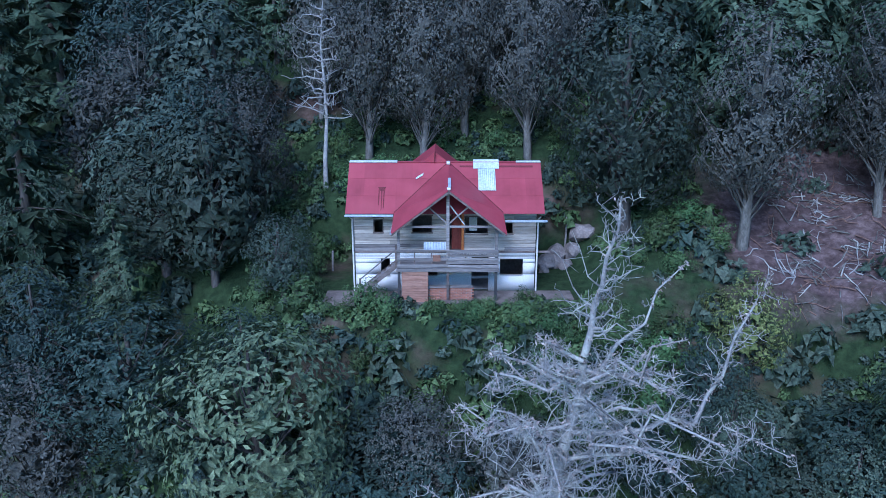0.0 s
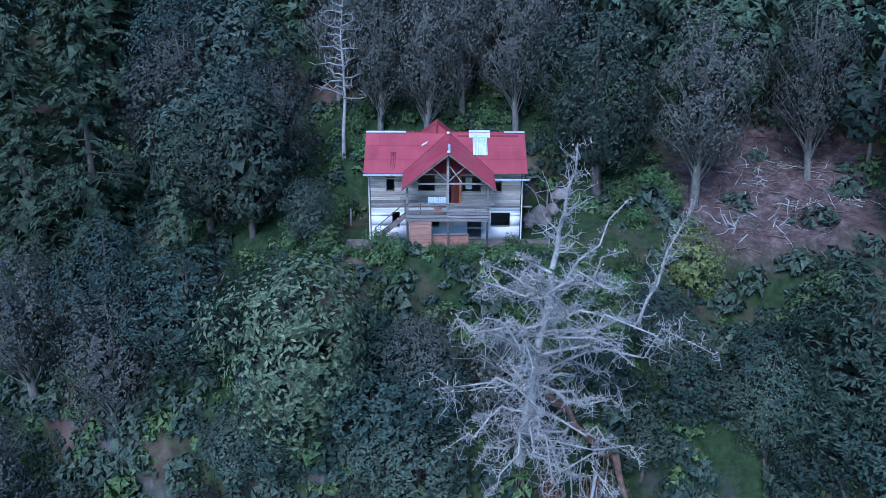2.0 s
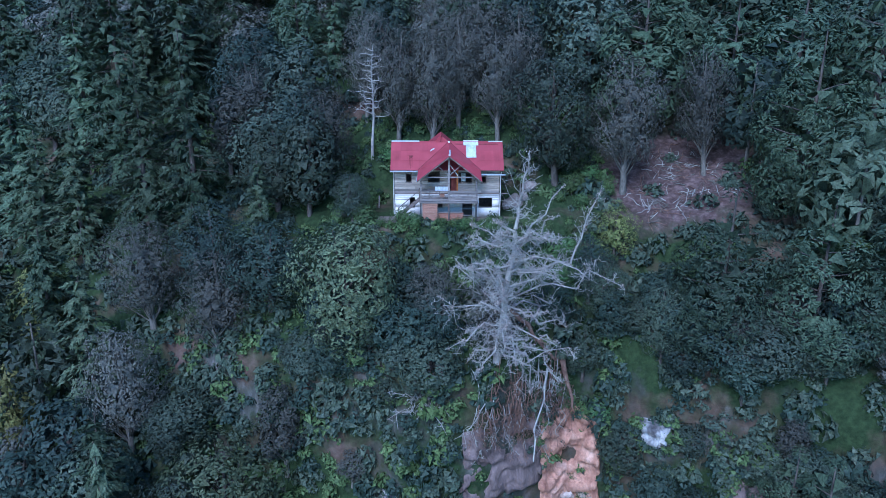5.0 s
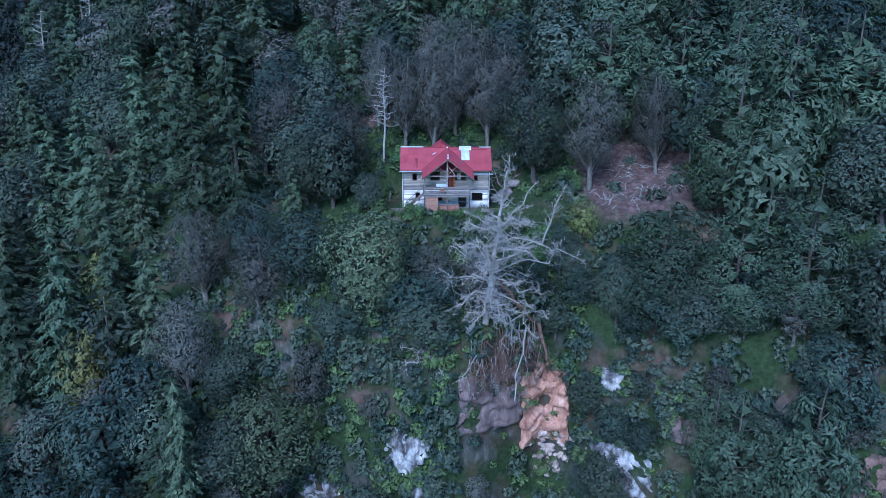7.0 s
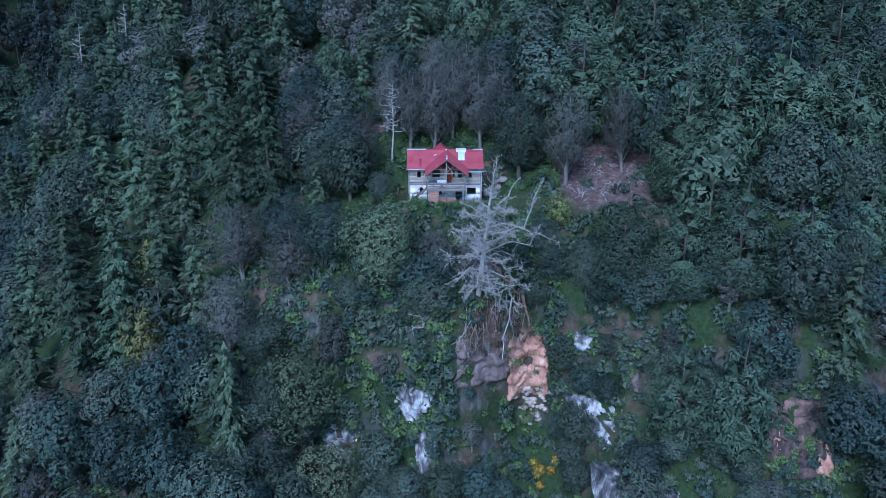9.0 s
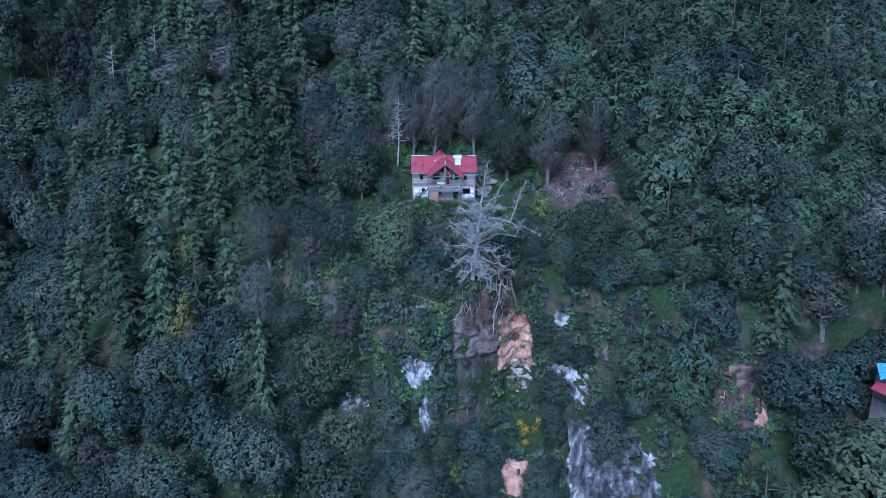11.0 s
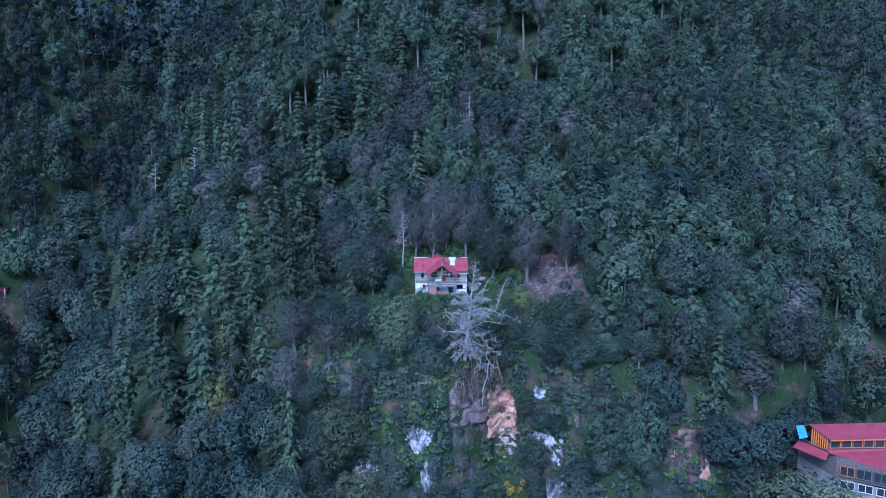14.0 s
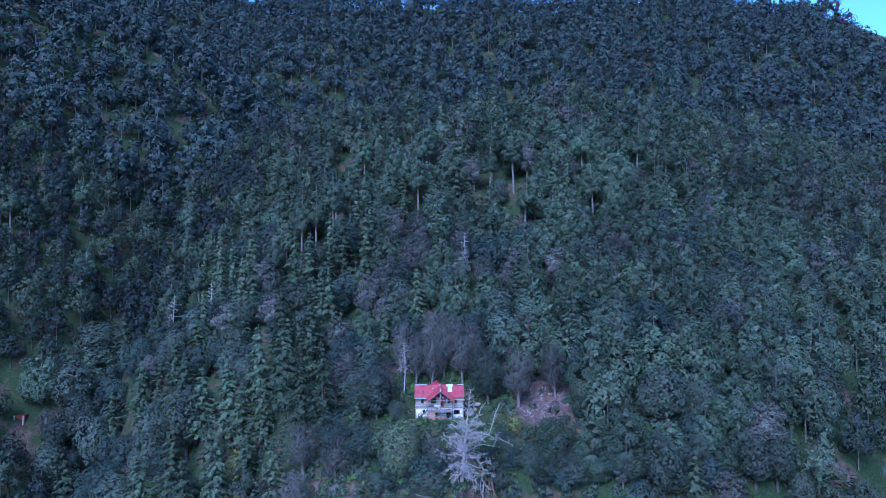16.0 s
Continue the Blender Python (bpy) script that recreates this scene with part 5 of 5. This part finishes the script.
part("half_gate", box_mesh("half_gate", 1.47, 2.35, WY + 0.03, WY + 0.08, 0.66, 0.8, GREYWOOD, 0.01), house)
# added inner wall, its dark colour makes the lower openings look unlit
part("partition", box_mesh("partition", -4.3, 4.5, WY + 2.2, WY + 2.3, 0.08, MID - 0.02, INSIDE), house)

# upper storey: boards, one by one, over studs
UP = [(-3.53, -3.02, 3.15, 3.9), (-1.58, -0.54, 3.15, 4.02), (0.18, 0.42, 2.2, 3.95), (0.42, 1.08, 2.2, 4.16), (1.1, 2.28, 3.08, 3.94), (3.08, 3.56, 3.08, 3.7)]
part("back_wall", box_mesh("back_wall", WX0, WX1, WB, WB + 0.12, MID + 0.12, EAVE, OLDWOOD), house)
for x in (WX0, WX1 - 0.1):
    part("side_wall", sheet_mesh("side_wall", [(x, WY, MID), (x, WB, MID), (x, WB, EAVE), (x, 36.9, 6.3), (x, WY, 4.9)], 0.1, GREYWOOD), house)
# added wall behind the upper openings, coloured dark for indoor shade
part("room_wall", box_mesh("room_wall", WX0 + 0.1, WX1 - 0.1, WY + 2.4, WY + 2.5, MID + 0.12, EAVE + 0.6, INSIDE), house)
for x in (-4.4, -3.0, -1.64, -0.48, 0.14, 2.32, 3.62, 4.6):
    part("stud", box_mesh("stud", x - 0.04, x + 0.04, WY + 0.05, WY + 0.13, MID + 0.12, EAVE, OLDWOOD), house)
rows, z = 12, MID + 0.07
hgt = (EAVE + 0.06 - z) / rows
for r in range(rows):
    za, zb = z + r * hgt, z + (r + 1) * hgt
    for a, b in cuts(WX0, WX1, [(h[0], h[1]) for h in UP if h[2] < (za + zb) / 2 < h[3]]):
        mid = [a] + ([a + (b - a) * rng.uniform(0.35, 0.65)] if b - a > 2.2 else []) + [b]
        for p, q in zip(mid, mid[1:]):
            out = rng.uniform(0.0, 0.02)
            part("plank", box_mesh("plank", p + 0.004, q - 0.004, WY - 0.035 - out, WY + 0.02 - out, za + 0.006, zb - 0.004, PLANK if r > 1 or rng.random() < 0.4 else GREYWOOD, 0.006, 0.006), house)
for a, b, c, d in UP[:2] + UP[4:]:
    w = part("window", box_mesh("window", a - 0.03, b + 0.03, WY - 0.07, WY + 0.06, c - 0.06, c, OLDWOOD, 0.008), house)
    part("frame", box_mesh("frame", a - 0.03, b + 0.03, WY - 0.06, WY + 0.06, d, d + 0.06, OLDWOOD), w)
    part("frame", box_mesh("frame", a, a + 0.05, WY - 0.02, WY + 0.06, c, d, OLDWOOD), w)
    part("frame", box_mesh("frame", b - 0.05, b, WY - 0.02, WY + 0.06, c, d, OLDWOOD), w)
part("shutter", box_mesh("shutter", 1.35, 1.75, WY + 0.5, WY + 0.53, 3.1, 3.85, ZINC), house, "pale panel standing behind the window")
door = part("door", box_mesh("door", 0.44, 0.92, WY + 0.02, WY + 0.07, 2.25, 4.12, DOORRED, 0.01), house, "red-brown wooden door")
for za, zb in ((2.4, 3.0), (3.1, 3.95)):
    part("door_panel", box_mesh("door_panel", 0.52, 0.84, WY - 0.005, WY + 0.03, za, zb, DOORRED, 0.02), door)
part("door_post", box_mesh("door_post", 0.94, 1.06, WY - 0.1, WY + 0.05, 2.2, 4.2, ORANGE, 0.01), house, "bright orange door post")
# boards of the gable, upright and brown
for i in range(22):
    x = -1.75 + i * 0.19
    top = 5.75 + 0.38 - abs(x + 0.09 - 0.28) * 0.766 - 0.12
    if top > 4.45:
        part("gable_board", box_mesh("gable_board", x + 0.004, x + 0.184, WY - 0.04 - rng.uniform(0, 0.02), WY + 0.01, EAVE + 0.06, top, REDWOOD if rng.random() < 0.65 else OLDWOOD, 0.005), house)

# main roof in sheets, front and back
SLOPE = (6.46 - 4.32) / 2.4


def on_roof(x, y, lift=0.0):
    return (x, y, 4.32 + (y - 34.4) * SLOPE + lift)


xs = np.linspace(-4.8, 5.0, 13)
for k, (ya, yb) in enumerate(((34.4, 35.25), (35.2, 36.05), (36.0, 36.8))):
    for a, b in zip(xs, xs[1:]):
        lift = 0.014 * k + 0.004 * rng.random()
        part("roof_sheet", sheet_mesh("roof_sheet", [on_roof(a - 0.02, ya, lift), on_roof(b + 0.02, ya, lift), on_roof(b + 0.02, yb, lift), on_roof(a - 0.02, yb, lift)], 0.02, REDROOF), house)
for a, b in zip(xs[::3], xs[3::3]):
    part("roof_sheet", sheet_mesh("roof_sheet", [(a, 36.8, 6.48), (b, 36.8, 6.48), (b, 39.8, 3.8), (a, 39.8, 3.8)], 0.02, REDROOF), house)
# front gable over the balcony, a ridge that climbs to the main one
R0, R1 = (0.28, 33.2, 5.76), (0.28, 36.78, 6.5)
for sgn, name in ((-1, "left"), (1, "right")):
    xe, xv = 0.28 + sgn * 2.8, 0.28 + sgn * 2.68
    part("gable_roof", sheet_mesh("gable_roof", [R0, R1, (xv, 34.42, 4.38), (xe, 33.2, 3.6)], 0.03, REDROOF), house)
    part("barge_board", stick_mesh("barge_board", (0.28, 33.24, 5.66), (xe, 33.24, 3.53), 0.03, 0.12, OLDWOOD), house)
    part("flashing", stick_mesh("flashing", (0.28 + sgn * 0.12, 36.66, 6.4), (xv, 34.42, 4.38), 0.07, 0.025, STAIN), house)
    part("brace", stick_mesh("brace", (0.25, 33.75, 3.95), (0.25 + sgn * 1.0, 33.72, 4.85), 0.07, 0.07, GREYWOOD), house)
part("ridge_cap", box_mesh("ridge_cap", 0.19, 0.37, 33.15, 33.45, 5.74, 5.86, WHITEPIPE, 0.03), house, "white ridge end cap")
part("ridge_cap", box_mesh("ridge_cap", 0.18, 0.36, 36.3, 36.7, 6.42, 6.56, WHITEPIPE, 0.03), house, "white ridge cap")
part("ridge_flashing", stick_mesh("ridge_flashing", (0.31, 33.4, 5.82), (0.31, 34.6, 6.06), 0.14, 0.03, GUTTER), house, "loose blue-grey ridge flashing")
# small gable on the far side of the ridge
part("rear_gable", sheet_mesh("rear_gable", [(-0.42, 36.7, 7.02), (-0.42, 39.6, 7.02), (-1.9, 39.6, 5.9), (-1.15, 36.75, 6.46)], 0.03, REDROOF), house)
part("rear_gable", sheet_mesh("rear_gable", [(-0.42, 36.7, 7.02), (-0.42, 39.6, 7.02), (1.0, 39.6, 5.9), (0.3, 36.75, 6.46)], 0.03, REDROOF), house)
part("gable_front", sheet_mesh("gable_front", [(-1.12, 36.78, 6.46), (0.27, 36.78, 6.46), (-0.42, 36.72, 7.0)], 0.02, REDROOF), house)
part("ridge_strip", stick_mesh("ridge_strip", (-0.4, 36.66, 7.04), (-0.46, 36.6, 6.5), 0.05, 0.03, STAIN), house)
part("ridge_capping", box_mesh("ridge_capping", -4.82, -2.35, 36.68, 36.92, 6.46, 6.56, ZINC, 0.02), house, "loose grey metal ridge capping")
part("ridge_capping", box_mesh("ridge_capping", 3.75, 5.02, 36.68, 36.92, 6.46, 6.54, ZINC, 0.02), house, "loose grey metal ridge capping")
part("ridge_capping", box_mesh("ridge_capping", -2.35, 3.75, 36.7, 36.9, 6.46, 6.51, REDROOF, 0.01), house)
part("ridge_gap", sheet_mesh("ridge_gap", [on_roof(0.85, 36.52, 0.05), on_roof(4.6, 36.52, 0.05), on_roof(4.6, 36.6, 0.05), on_roof(0.85, 36.6, 0.05)], 0.01, STAIN), house)
part("roof_patch", sheet_mesh("roof_patch", [on_roof(1.78, 35.4, 0.07), on_roof(2.66, 35.4, 0.07), on_roof(2.66, 36.55, 0.07), on_roof(1.78, 36.55, 0.07)], 0.01, ZINC, ribs=9), house, "pale corrugated metal roof patch")
part("roof_patch", sheet_mesh("roof_patch", [on_roof(1.55, 36.4, 0.11), on_roof(2.86, 36.4, 0.11), on_roof(2.86, 36.84, 0.11), on_roof(1.55, 36.84, 0.11)], 0.01, ZINC), house, "pale metal roof patch")
part("roof_scrap", sheet_mesh("roof_scrap", [on_roof(-1.38, 35.9, 0.09), on_roof(-1.02, 36.1, 0.09), on_roof(-1.0, 36.2, 0.09), on_roof(-1.36, 36.0, 0.09)], 0.02, ZINC), house, "scrap of pale metal")
part("roof_stain", sheet_mesh("roof_stain", [on_roof(-3.28, 35.58, 0.05), on_roof(-2.86, 35.58, 0.05), on_roof(-2.98, 35.4, 0.05), on_roof(-3.16, 35.4, 0.05)], 0.006, STAIN), house, "dark rust stain")
for x, y in ((-3.22, 34.75), (-3.08, 34.5), (-2.97, 34.62)):
    part("roof_stain", sheet_mesh("roof_stain", [on_roof(x, y, 0.045), on_roof(x + 0.025, y, 0.045), on_roof(x + 0.04, 35.42, 0.045), on_roof(x - 0.01, 35.42, 0.045)], 0.006, STAIN), house, "dark rust streak")
for a, b, dz in ((-4.85, -2.45, 0.0), (3.05, 5.15, -0.28)):
    part("gutter", box_mesh("gutter", a, b, 34.28, 34.42, 4.18 + dz, 4.28 + dz, GUTTER, 0.02), house, "blue-grey metal gutter")
part("gable_gutter", box_mesh("gable_gutter", -2.56, -2.46, 33.2, 34.4, 3.55, 3.66, GUTTER, 0.02), house, "blue-grey metal gutter")
for x in (-4.58, 4.8):
    gg = Geo()
    tube(gg, [(x, 34.35, 4.15), (x, 35.1, 3.85), (x, 35.14, 2.0), (x, 35.14, 0.05)], [0.045] * 4, 8)
    part("downpipe", mesh_np("downpipe", *gg.arrays(), WHITEPIPE, smooth=True), house, "white plastic downpipe")

# balcony
for x, top in ((-2.18, 3.86), (0.24, 5.66), (2.62, 3.86)):
    part("post", box_mesh("post", x - 0.075, x + 0.075, 33.68, 33.83, 1.8, top, GREYWOOD, 0.012, 0.008), house)
    part("post", box_mesh("post", x - 0.065, x + 0.065, 33.69, 33.82, 0.0, 1.8, DARKIRON if x != 0.24 else OLDWOOD, 0.012), house, "dark lower post")
part("tie_beam", box_mesh("tie_beam", -2.25, 2.7, 33.7, 33.8, 3.78, 3.88, GREYWOOD, 0.012, 0.008), house)
for x in (-2.18, 2.62):
    part("side_beam", box_mesh("side_beam", x - 0.05, x + 0.05, 33.8, WY, 3.76, 3.86, OLDWOOD), house)
for i in range(11):
    ya = 33.66 + i * 0.143
    part("deck_board", box_mesh("deck_board", -2.28, 2.72, ya, ya + 0.135, 1.72, 1.77, GREYWOOD, 0.005), house)
for x in (-2.1, -1.0, 0.2, 1.4, 2.55):
    part("joist", box_mesh("joist", x - 0.05, x + 0.05, 33.7, WY, 1.58, 1.72, OLDWOOD), house)
part("edge_beam", box_mesh("edge_beam", -2.3, 2.75, 33.6, 33.68, 1.56, 1.74, GREYWOOD, 0.01, 0.01), house)
for i, za in enumerate((1.8, 1.98, 2.16, 2.34, 2.5)):
    for a, b in ((-2.26, 0.2), (0.22, 2.72)):
        if rng.random() < 0.9:
            part("rail_board", box_mesh("rail_board", a, b, 33.6 - rng.uniform(0, 0.02), 33.64, za, za + rng.uniform(0.12, 0.155), GREYWOOD, 0.006, 0.012), house)
for x in (-1.4, -0.55, 1.1, 1.9):
    part("baluster", box_mesh("baluster", x - 0.03, x + 0.03, 33.64, 33.69, 1.75, 2.62, OLDWOOD), house)
part("handrail", box_mesh("handrail", -2.28, 2.74, 33.58, 33.7, 2.62, 2.67, GREYWOOD, 0.008, 0.008), house)
part("rail_patch", box_mesh("rail_patch", -0.5, -0.12, 33.55, 33.58, 2.12, 2.44, REDWOOD, 0.006), house, "reddish board nailed to the rail")
sheet = new("metal_sheet", sheet_mesh("metal_sheet", [(-0.95, 33.9, 2.62), (0.15, 33.9, 2.62), (0.15, 34.1, 2.95), (-0.95, 34.1, 2.95)], 0.01, GUTTER, ribs=8))
tagged(sheet, "blue-grey metal sheet leaning on the balcony rail", "metal sheet")
plank_board = new("fallen_plank", stick_mesh("fallen_plank", (0.35, 33.95, 4.85), (1.05, 33.9, 3.9), 0.2, 0.03, ZINC))
tagged(plank_board, "grey board hanging slantwise from the tie beam", "board")
# stair to the balcony, on its left end
stair = tagged(new("stair"), "steep grey wooden stair up to the balcony", "stair")
for y in (33.72, 34.42):
    part("stringer", stick_mesh("stringer", (-4.6, y, 0.0), (-2.3, y, 1.85), 0.05, 0.22, OLDWOOD), stair)
for i in range(9):
    t = (i + 0.5) / 9
    part("tread", box_mesh("tread", -4.6 + 2.3 * t - 0.14, -4.6 + 2.3 * t + 0.12, 33.72, 34.42, 1.85 * t, 1.85 * t + 0.04, GREYWOOD, 0.006), stair)
part("handrail", stick_mesh("handrail", (-4.1, 33.68, 1.15), (-2.25, 33.68, 2.75), 0.06, 0.06, GREYWOOD), stair)
for x, za, zb in ((-4.1, 0.3, 1.2), (-2.3, 1.8, 2.9)):
    part("newel", box_mesh("newel", x - 0.05, x + 0.05, 33.63, 33.73, za, zb, OLDWOOD, 0.008), stair)
# under the balcony: leaning board door, low brick wall
leaning = tagged(new("plank_panel"), "reddish plank panel leaning under the balcony", "panel")
for i in range(6):
    za, zb = 0.04 + i * 0.265, 0.04 + (i + 1) * 0.265
    a, b = 33.45 + za * 0.12, 33.45 + zb * 0.12
    part("board", sheet_mesh("board", [(-2.05, a, za), (-0.72, a, za), (-0.76, b, zb - 0.008), (-2.03, b, zb - 0.008)], 0.035, REDWOOD), leaning)
wall = tagged(new("brick_wall"), "low red brick wall with a grey plank top", "wall")
brick_me = box_mesh("brick", -0.115, 0.115, -0.06, 0.06, -0.035, 0.035, BRICK, 0.006)
part("mortar", box_mesh("mortar", -0.72, 1.45, 33.86, 33.95, 0.0, 0.66, CONCRETE), wall)
for r in range(8):
    for c in range(9):
        b = part("brick", brick_me, wall)
        b.matrix_basis = pose(-0.6 + c * 0.245 + (0.06 if r % 2 else -0.06), 33.905 + rng.uniform(-0.006, 0.006), 0.045 + r * 0.081)
part("wall_top", box_mesh("wall_top", -0.75, 1.5, 33.78, 34.0, 0.67, 0.73, GREYWOOD, 0.008, 0.01), wall)
yard = new("yard", box_mesh("yard", -6.0, 6.6, 33.05, 35.2, -0.3, 0.03, YARD, 0.02))
tagged(yard, "trodden bare earth in front of the house", "yard", kind="structure")
for x, y, h in ((7.2, 40.8, 2.2), (9.0, 41.4, 1.6), (-6.2, 38.4, 1.2)):
    f = new("fence_post", stick_mesh("fence_post", (x, y, gz(x, y) - 0.2), (x + 0.05, y, gz(x, y) + h), 0.1, 0.1, GREYWOOD))
    tagged(f, "leaning grey wooden post beside the house", "post", "fence posts")

# ---------------------------------------------------------------- the larger house lower down the slope
def frame_window(parent, p, along, w, h, frame_mat, pane_mat, panes=2):
    """A framed window of several panes in a wall that runs along a direction."""
    m = Matrix.Translation(p) @ Matrix.Rotation(math.atan2(along[1], along[0]), 4, "Z")
    win = part("window", box_mesh("window", 0, w, 0.02, 0.06, 0, h, pane_mat), parent)
    win.data.transform(m)
    for i in range(panes + 1):
        x = i * (w - 0.09) / panes
        me = box_mesh("frame", x, x + 0.09, -0.06, 0.04, 0, h, frame_mat)
        me.transform(m)
        part("frame", me, win)
    for z in (0, h - 0.09):
        me = box_mesh("frame", 0, w, -0.055, 0.04, z, z + 0.09, frame_mat)
        me.transform(m)
        part("frame", me, win)


GLASS, gnt, gb = nodes_of("dark_window_glass", 0.08, 0.6)
gb.inputs["Base Color"].default_value = (0.03, 0.04, 0.05, 1)
lodge = tagged(new("lodge"), "large house with red roofs, timber gable and white windows among trees", "house")
part("upper_roof", sheet_mesh("upper_roof", [(52.2, 8.0, -14.9), (72, 8.6, -14.9), (72, 5.4, -16.1), (53.9, 4.9, -16.1)], 0.08, REDROOF), lodge)
part("upper_roof", sheet_mesh("upper_roof", [(52.2, 8.0, -14.92), (72, 8.6, -14.92), (72, 13, -17.4), (52.2, 12.6, -17.4)], 0.08, REDROOF), lodge)
part("fascia", stick_mesh("fascia", (53.8, 4.87, -16.2), (72, 5.36, -16.2), 0.06, 0.16, ORANGE), lodge)
for i in range(8):
    t = i / 8
    part("gable_board", box_mesh("gable_board", 52.5 + 1.3 * t, 52.5 + 1.3 * t + 0.17, 7.6 - 2.4 * t, 7.7 - 2.4 * t, -17.9, -15.1 - 0.9 * t, ORANGE, 0.01), lodge)
part("clerestory_wall", box_mesh("clerestory_wall", 53.9, 72, 5.5, 5.8, -18.4, -16.3, OLDWOOD), lodge)
for i in range(11):
    frame_window(lodge, (54.1 + i * 1.65, 5.35, -17.55), (1, 0.02), 1.55, 1.2, ORANGE, GLASS, 1)
part("lower_roof", sheet_mesh("lower_roof", [(53.7, 5.2, -17.75), (72, 5.6, -17.65), (71, -6.6, -20.0), (61.5, -0.3, -19.4), (53.8, 4.9, -18.1)], 0.08, REDROOF), lodge)
part("side_roof", sheet_mesh("side_roof", [(51.6, 9.5, -18.0), (53.8, 5.0, -18.1), (52.9, 4.2, -18.9), (50.4, 8.8, -18.8)], 0.08, REDROOF), lodge)
d0, d1 = Vector((54.6, 4.3, 0)), Vector((70.6, -6.0, 0))
way = (d1 - d0).normalized()
for za, zb, mat, name in ((-28.0, -21.6, CONCRETE, "lower_wall"), (-21.6, -18.4, OLDWOOD, "upper_wall")):
    part(name, sheet_mesh(name, [(d0.x, d0.y, za), (d1.x, d1.y, za), (d1.x, d1.y, zb - 1.0), (d0.x, d0.y, zb)], 0.25, mat), lodge)
    part(name, sheet_mesh(name, [(d0.x, d0.y, za), (d0.x, d0.y, zb), (53.0, 12, zb), (53.0, 12, za)], 0.25, mat), lodge)
for i in range(7):
    p = d0 + way * (0.5 + i * 2.1)
    frame_window(lodge, (p.x - 0.2, p.y - 0.32, -20.95), way, 1.9, 1.5, OLDWOOD if i % 3 else ORANGE, GLASS, 2)
for i in range(6):
    p = d0 + way * (0.6 + i * 2.3)
    frame_window(lodge, (p.x - 0.2, p.y - 0.32, -22.9), way, 1.9, 1.25, WHITEPIPE, GLASS, 2)
    frame_window(lodge, (p.x - 0.2, p.y - 0.32, -24.9), way, 1.5, 1.2, WHITEPIPE, GLASS, 2)
part("ledge", stick_mesh("ledge", (d0.x - 0.3, d0.y - 0.4, -25.4), (d1.x - 0.3, d1.y - 0.4, -25.4), 0.5, 0.2, CONCRETE), lodge)
tarp = new("tarpaulin", sheet_mesh("tarpaulin", [(50.9, 8.0, -17.2), (52.2, 8.0, -16.9), (52.3, 9.4, -15.6), (51.0, 9.4, -15.6)], 0.03, leaf_material("blue_tarpaulin", (0.05, 0.2, 0.5), (0.07, 0.27, 0.62), (0.1, 0.33, 0.7), (0.06, 0.22, 0.5))))
tarp.matrix_basis = pose(2.6, 0, 0)
lodge.matrix_basis = pose(2.6, 0, 0)
tagged(tarp, "blue plastic tarpaulin hung at the end of the lodge", "tarpaulin")
rest = tagged(new("parked_car"), "pale parked car on the track behind the lodge", "car")
part("body", box_mesh("body", 66.6, 70.4, 15.0, 16.6, -14.3, -13.6, ZINC, 0.2), rest)
part("cabin", box_mesh("cabin", 67.4, 69.5, 15.1, 16.5, -13.62, -13.05, GLASS, 0.15), rest)
for x in (67.3, 69.7):
    gg = Geo()
    tube(gg, [(x, 14.98, -14.3), (x, 15.0, -14.3), (x, 15.2, -14.3), (x, 15.22, -14.3)], [0.05, 0.32, 0.32, 0.05], 12)
    part("wheel", mesh_np("wheel", *gg.arrays(), DARKIRON), rest)
rest.matrix_basis = pose(7.6, 0, 0)

# ---------------------------------------------------------------- the hut in the ravine
hut = tagged(new("hut"), "small hut with a red roof in the ravine", "hut")
hx, hy, hz = -119.5, 102.5, gz(-119.5, 102.5)
top = -29.0
for s_ in (-1, 1):
    part("roof", sheet_mesh("roof", [(hx - 3.2, hy, top), (hx + 3.2, hy, top), (hx + 3.6, hy + s_ * 2.8, top - 1.7), (hx - 3.6, hy + s_ * 2.8, top - 1.7)], 0.08, REDROOF), hut)
part("wall", box_mesh("wall", hx - 2.6, hx + 2.6, hy - 1.9, hy + 1.9, hz - 1.0, top - 1.0, DOORRED, 0.03), hut)
part("porch", box_mesh("porch", hx - 2.8, hx + 2.8, hy - 3.0, hy - 1.9, top - 5.6, top - 5.3, CONCRETE, 0.03), hut)
for x in (-2.5, 0, 2.5):
    part("post", box_mesh("post", hx + x - 0.1, hx + x + 0.1, hy - 2.8, hy - 2.6, hz - 1.0, top - 1.5, WHITEPIPE), hut)
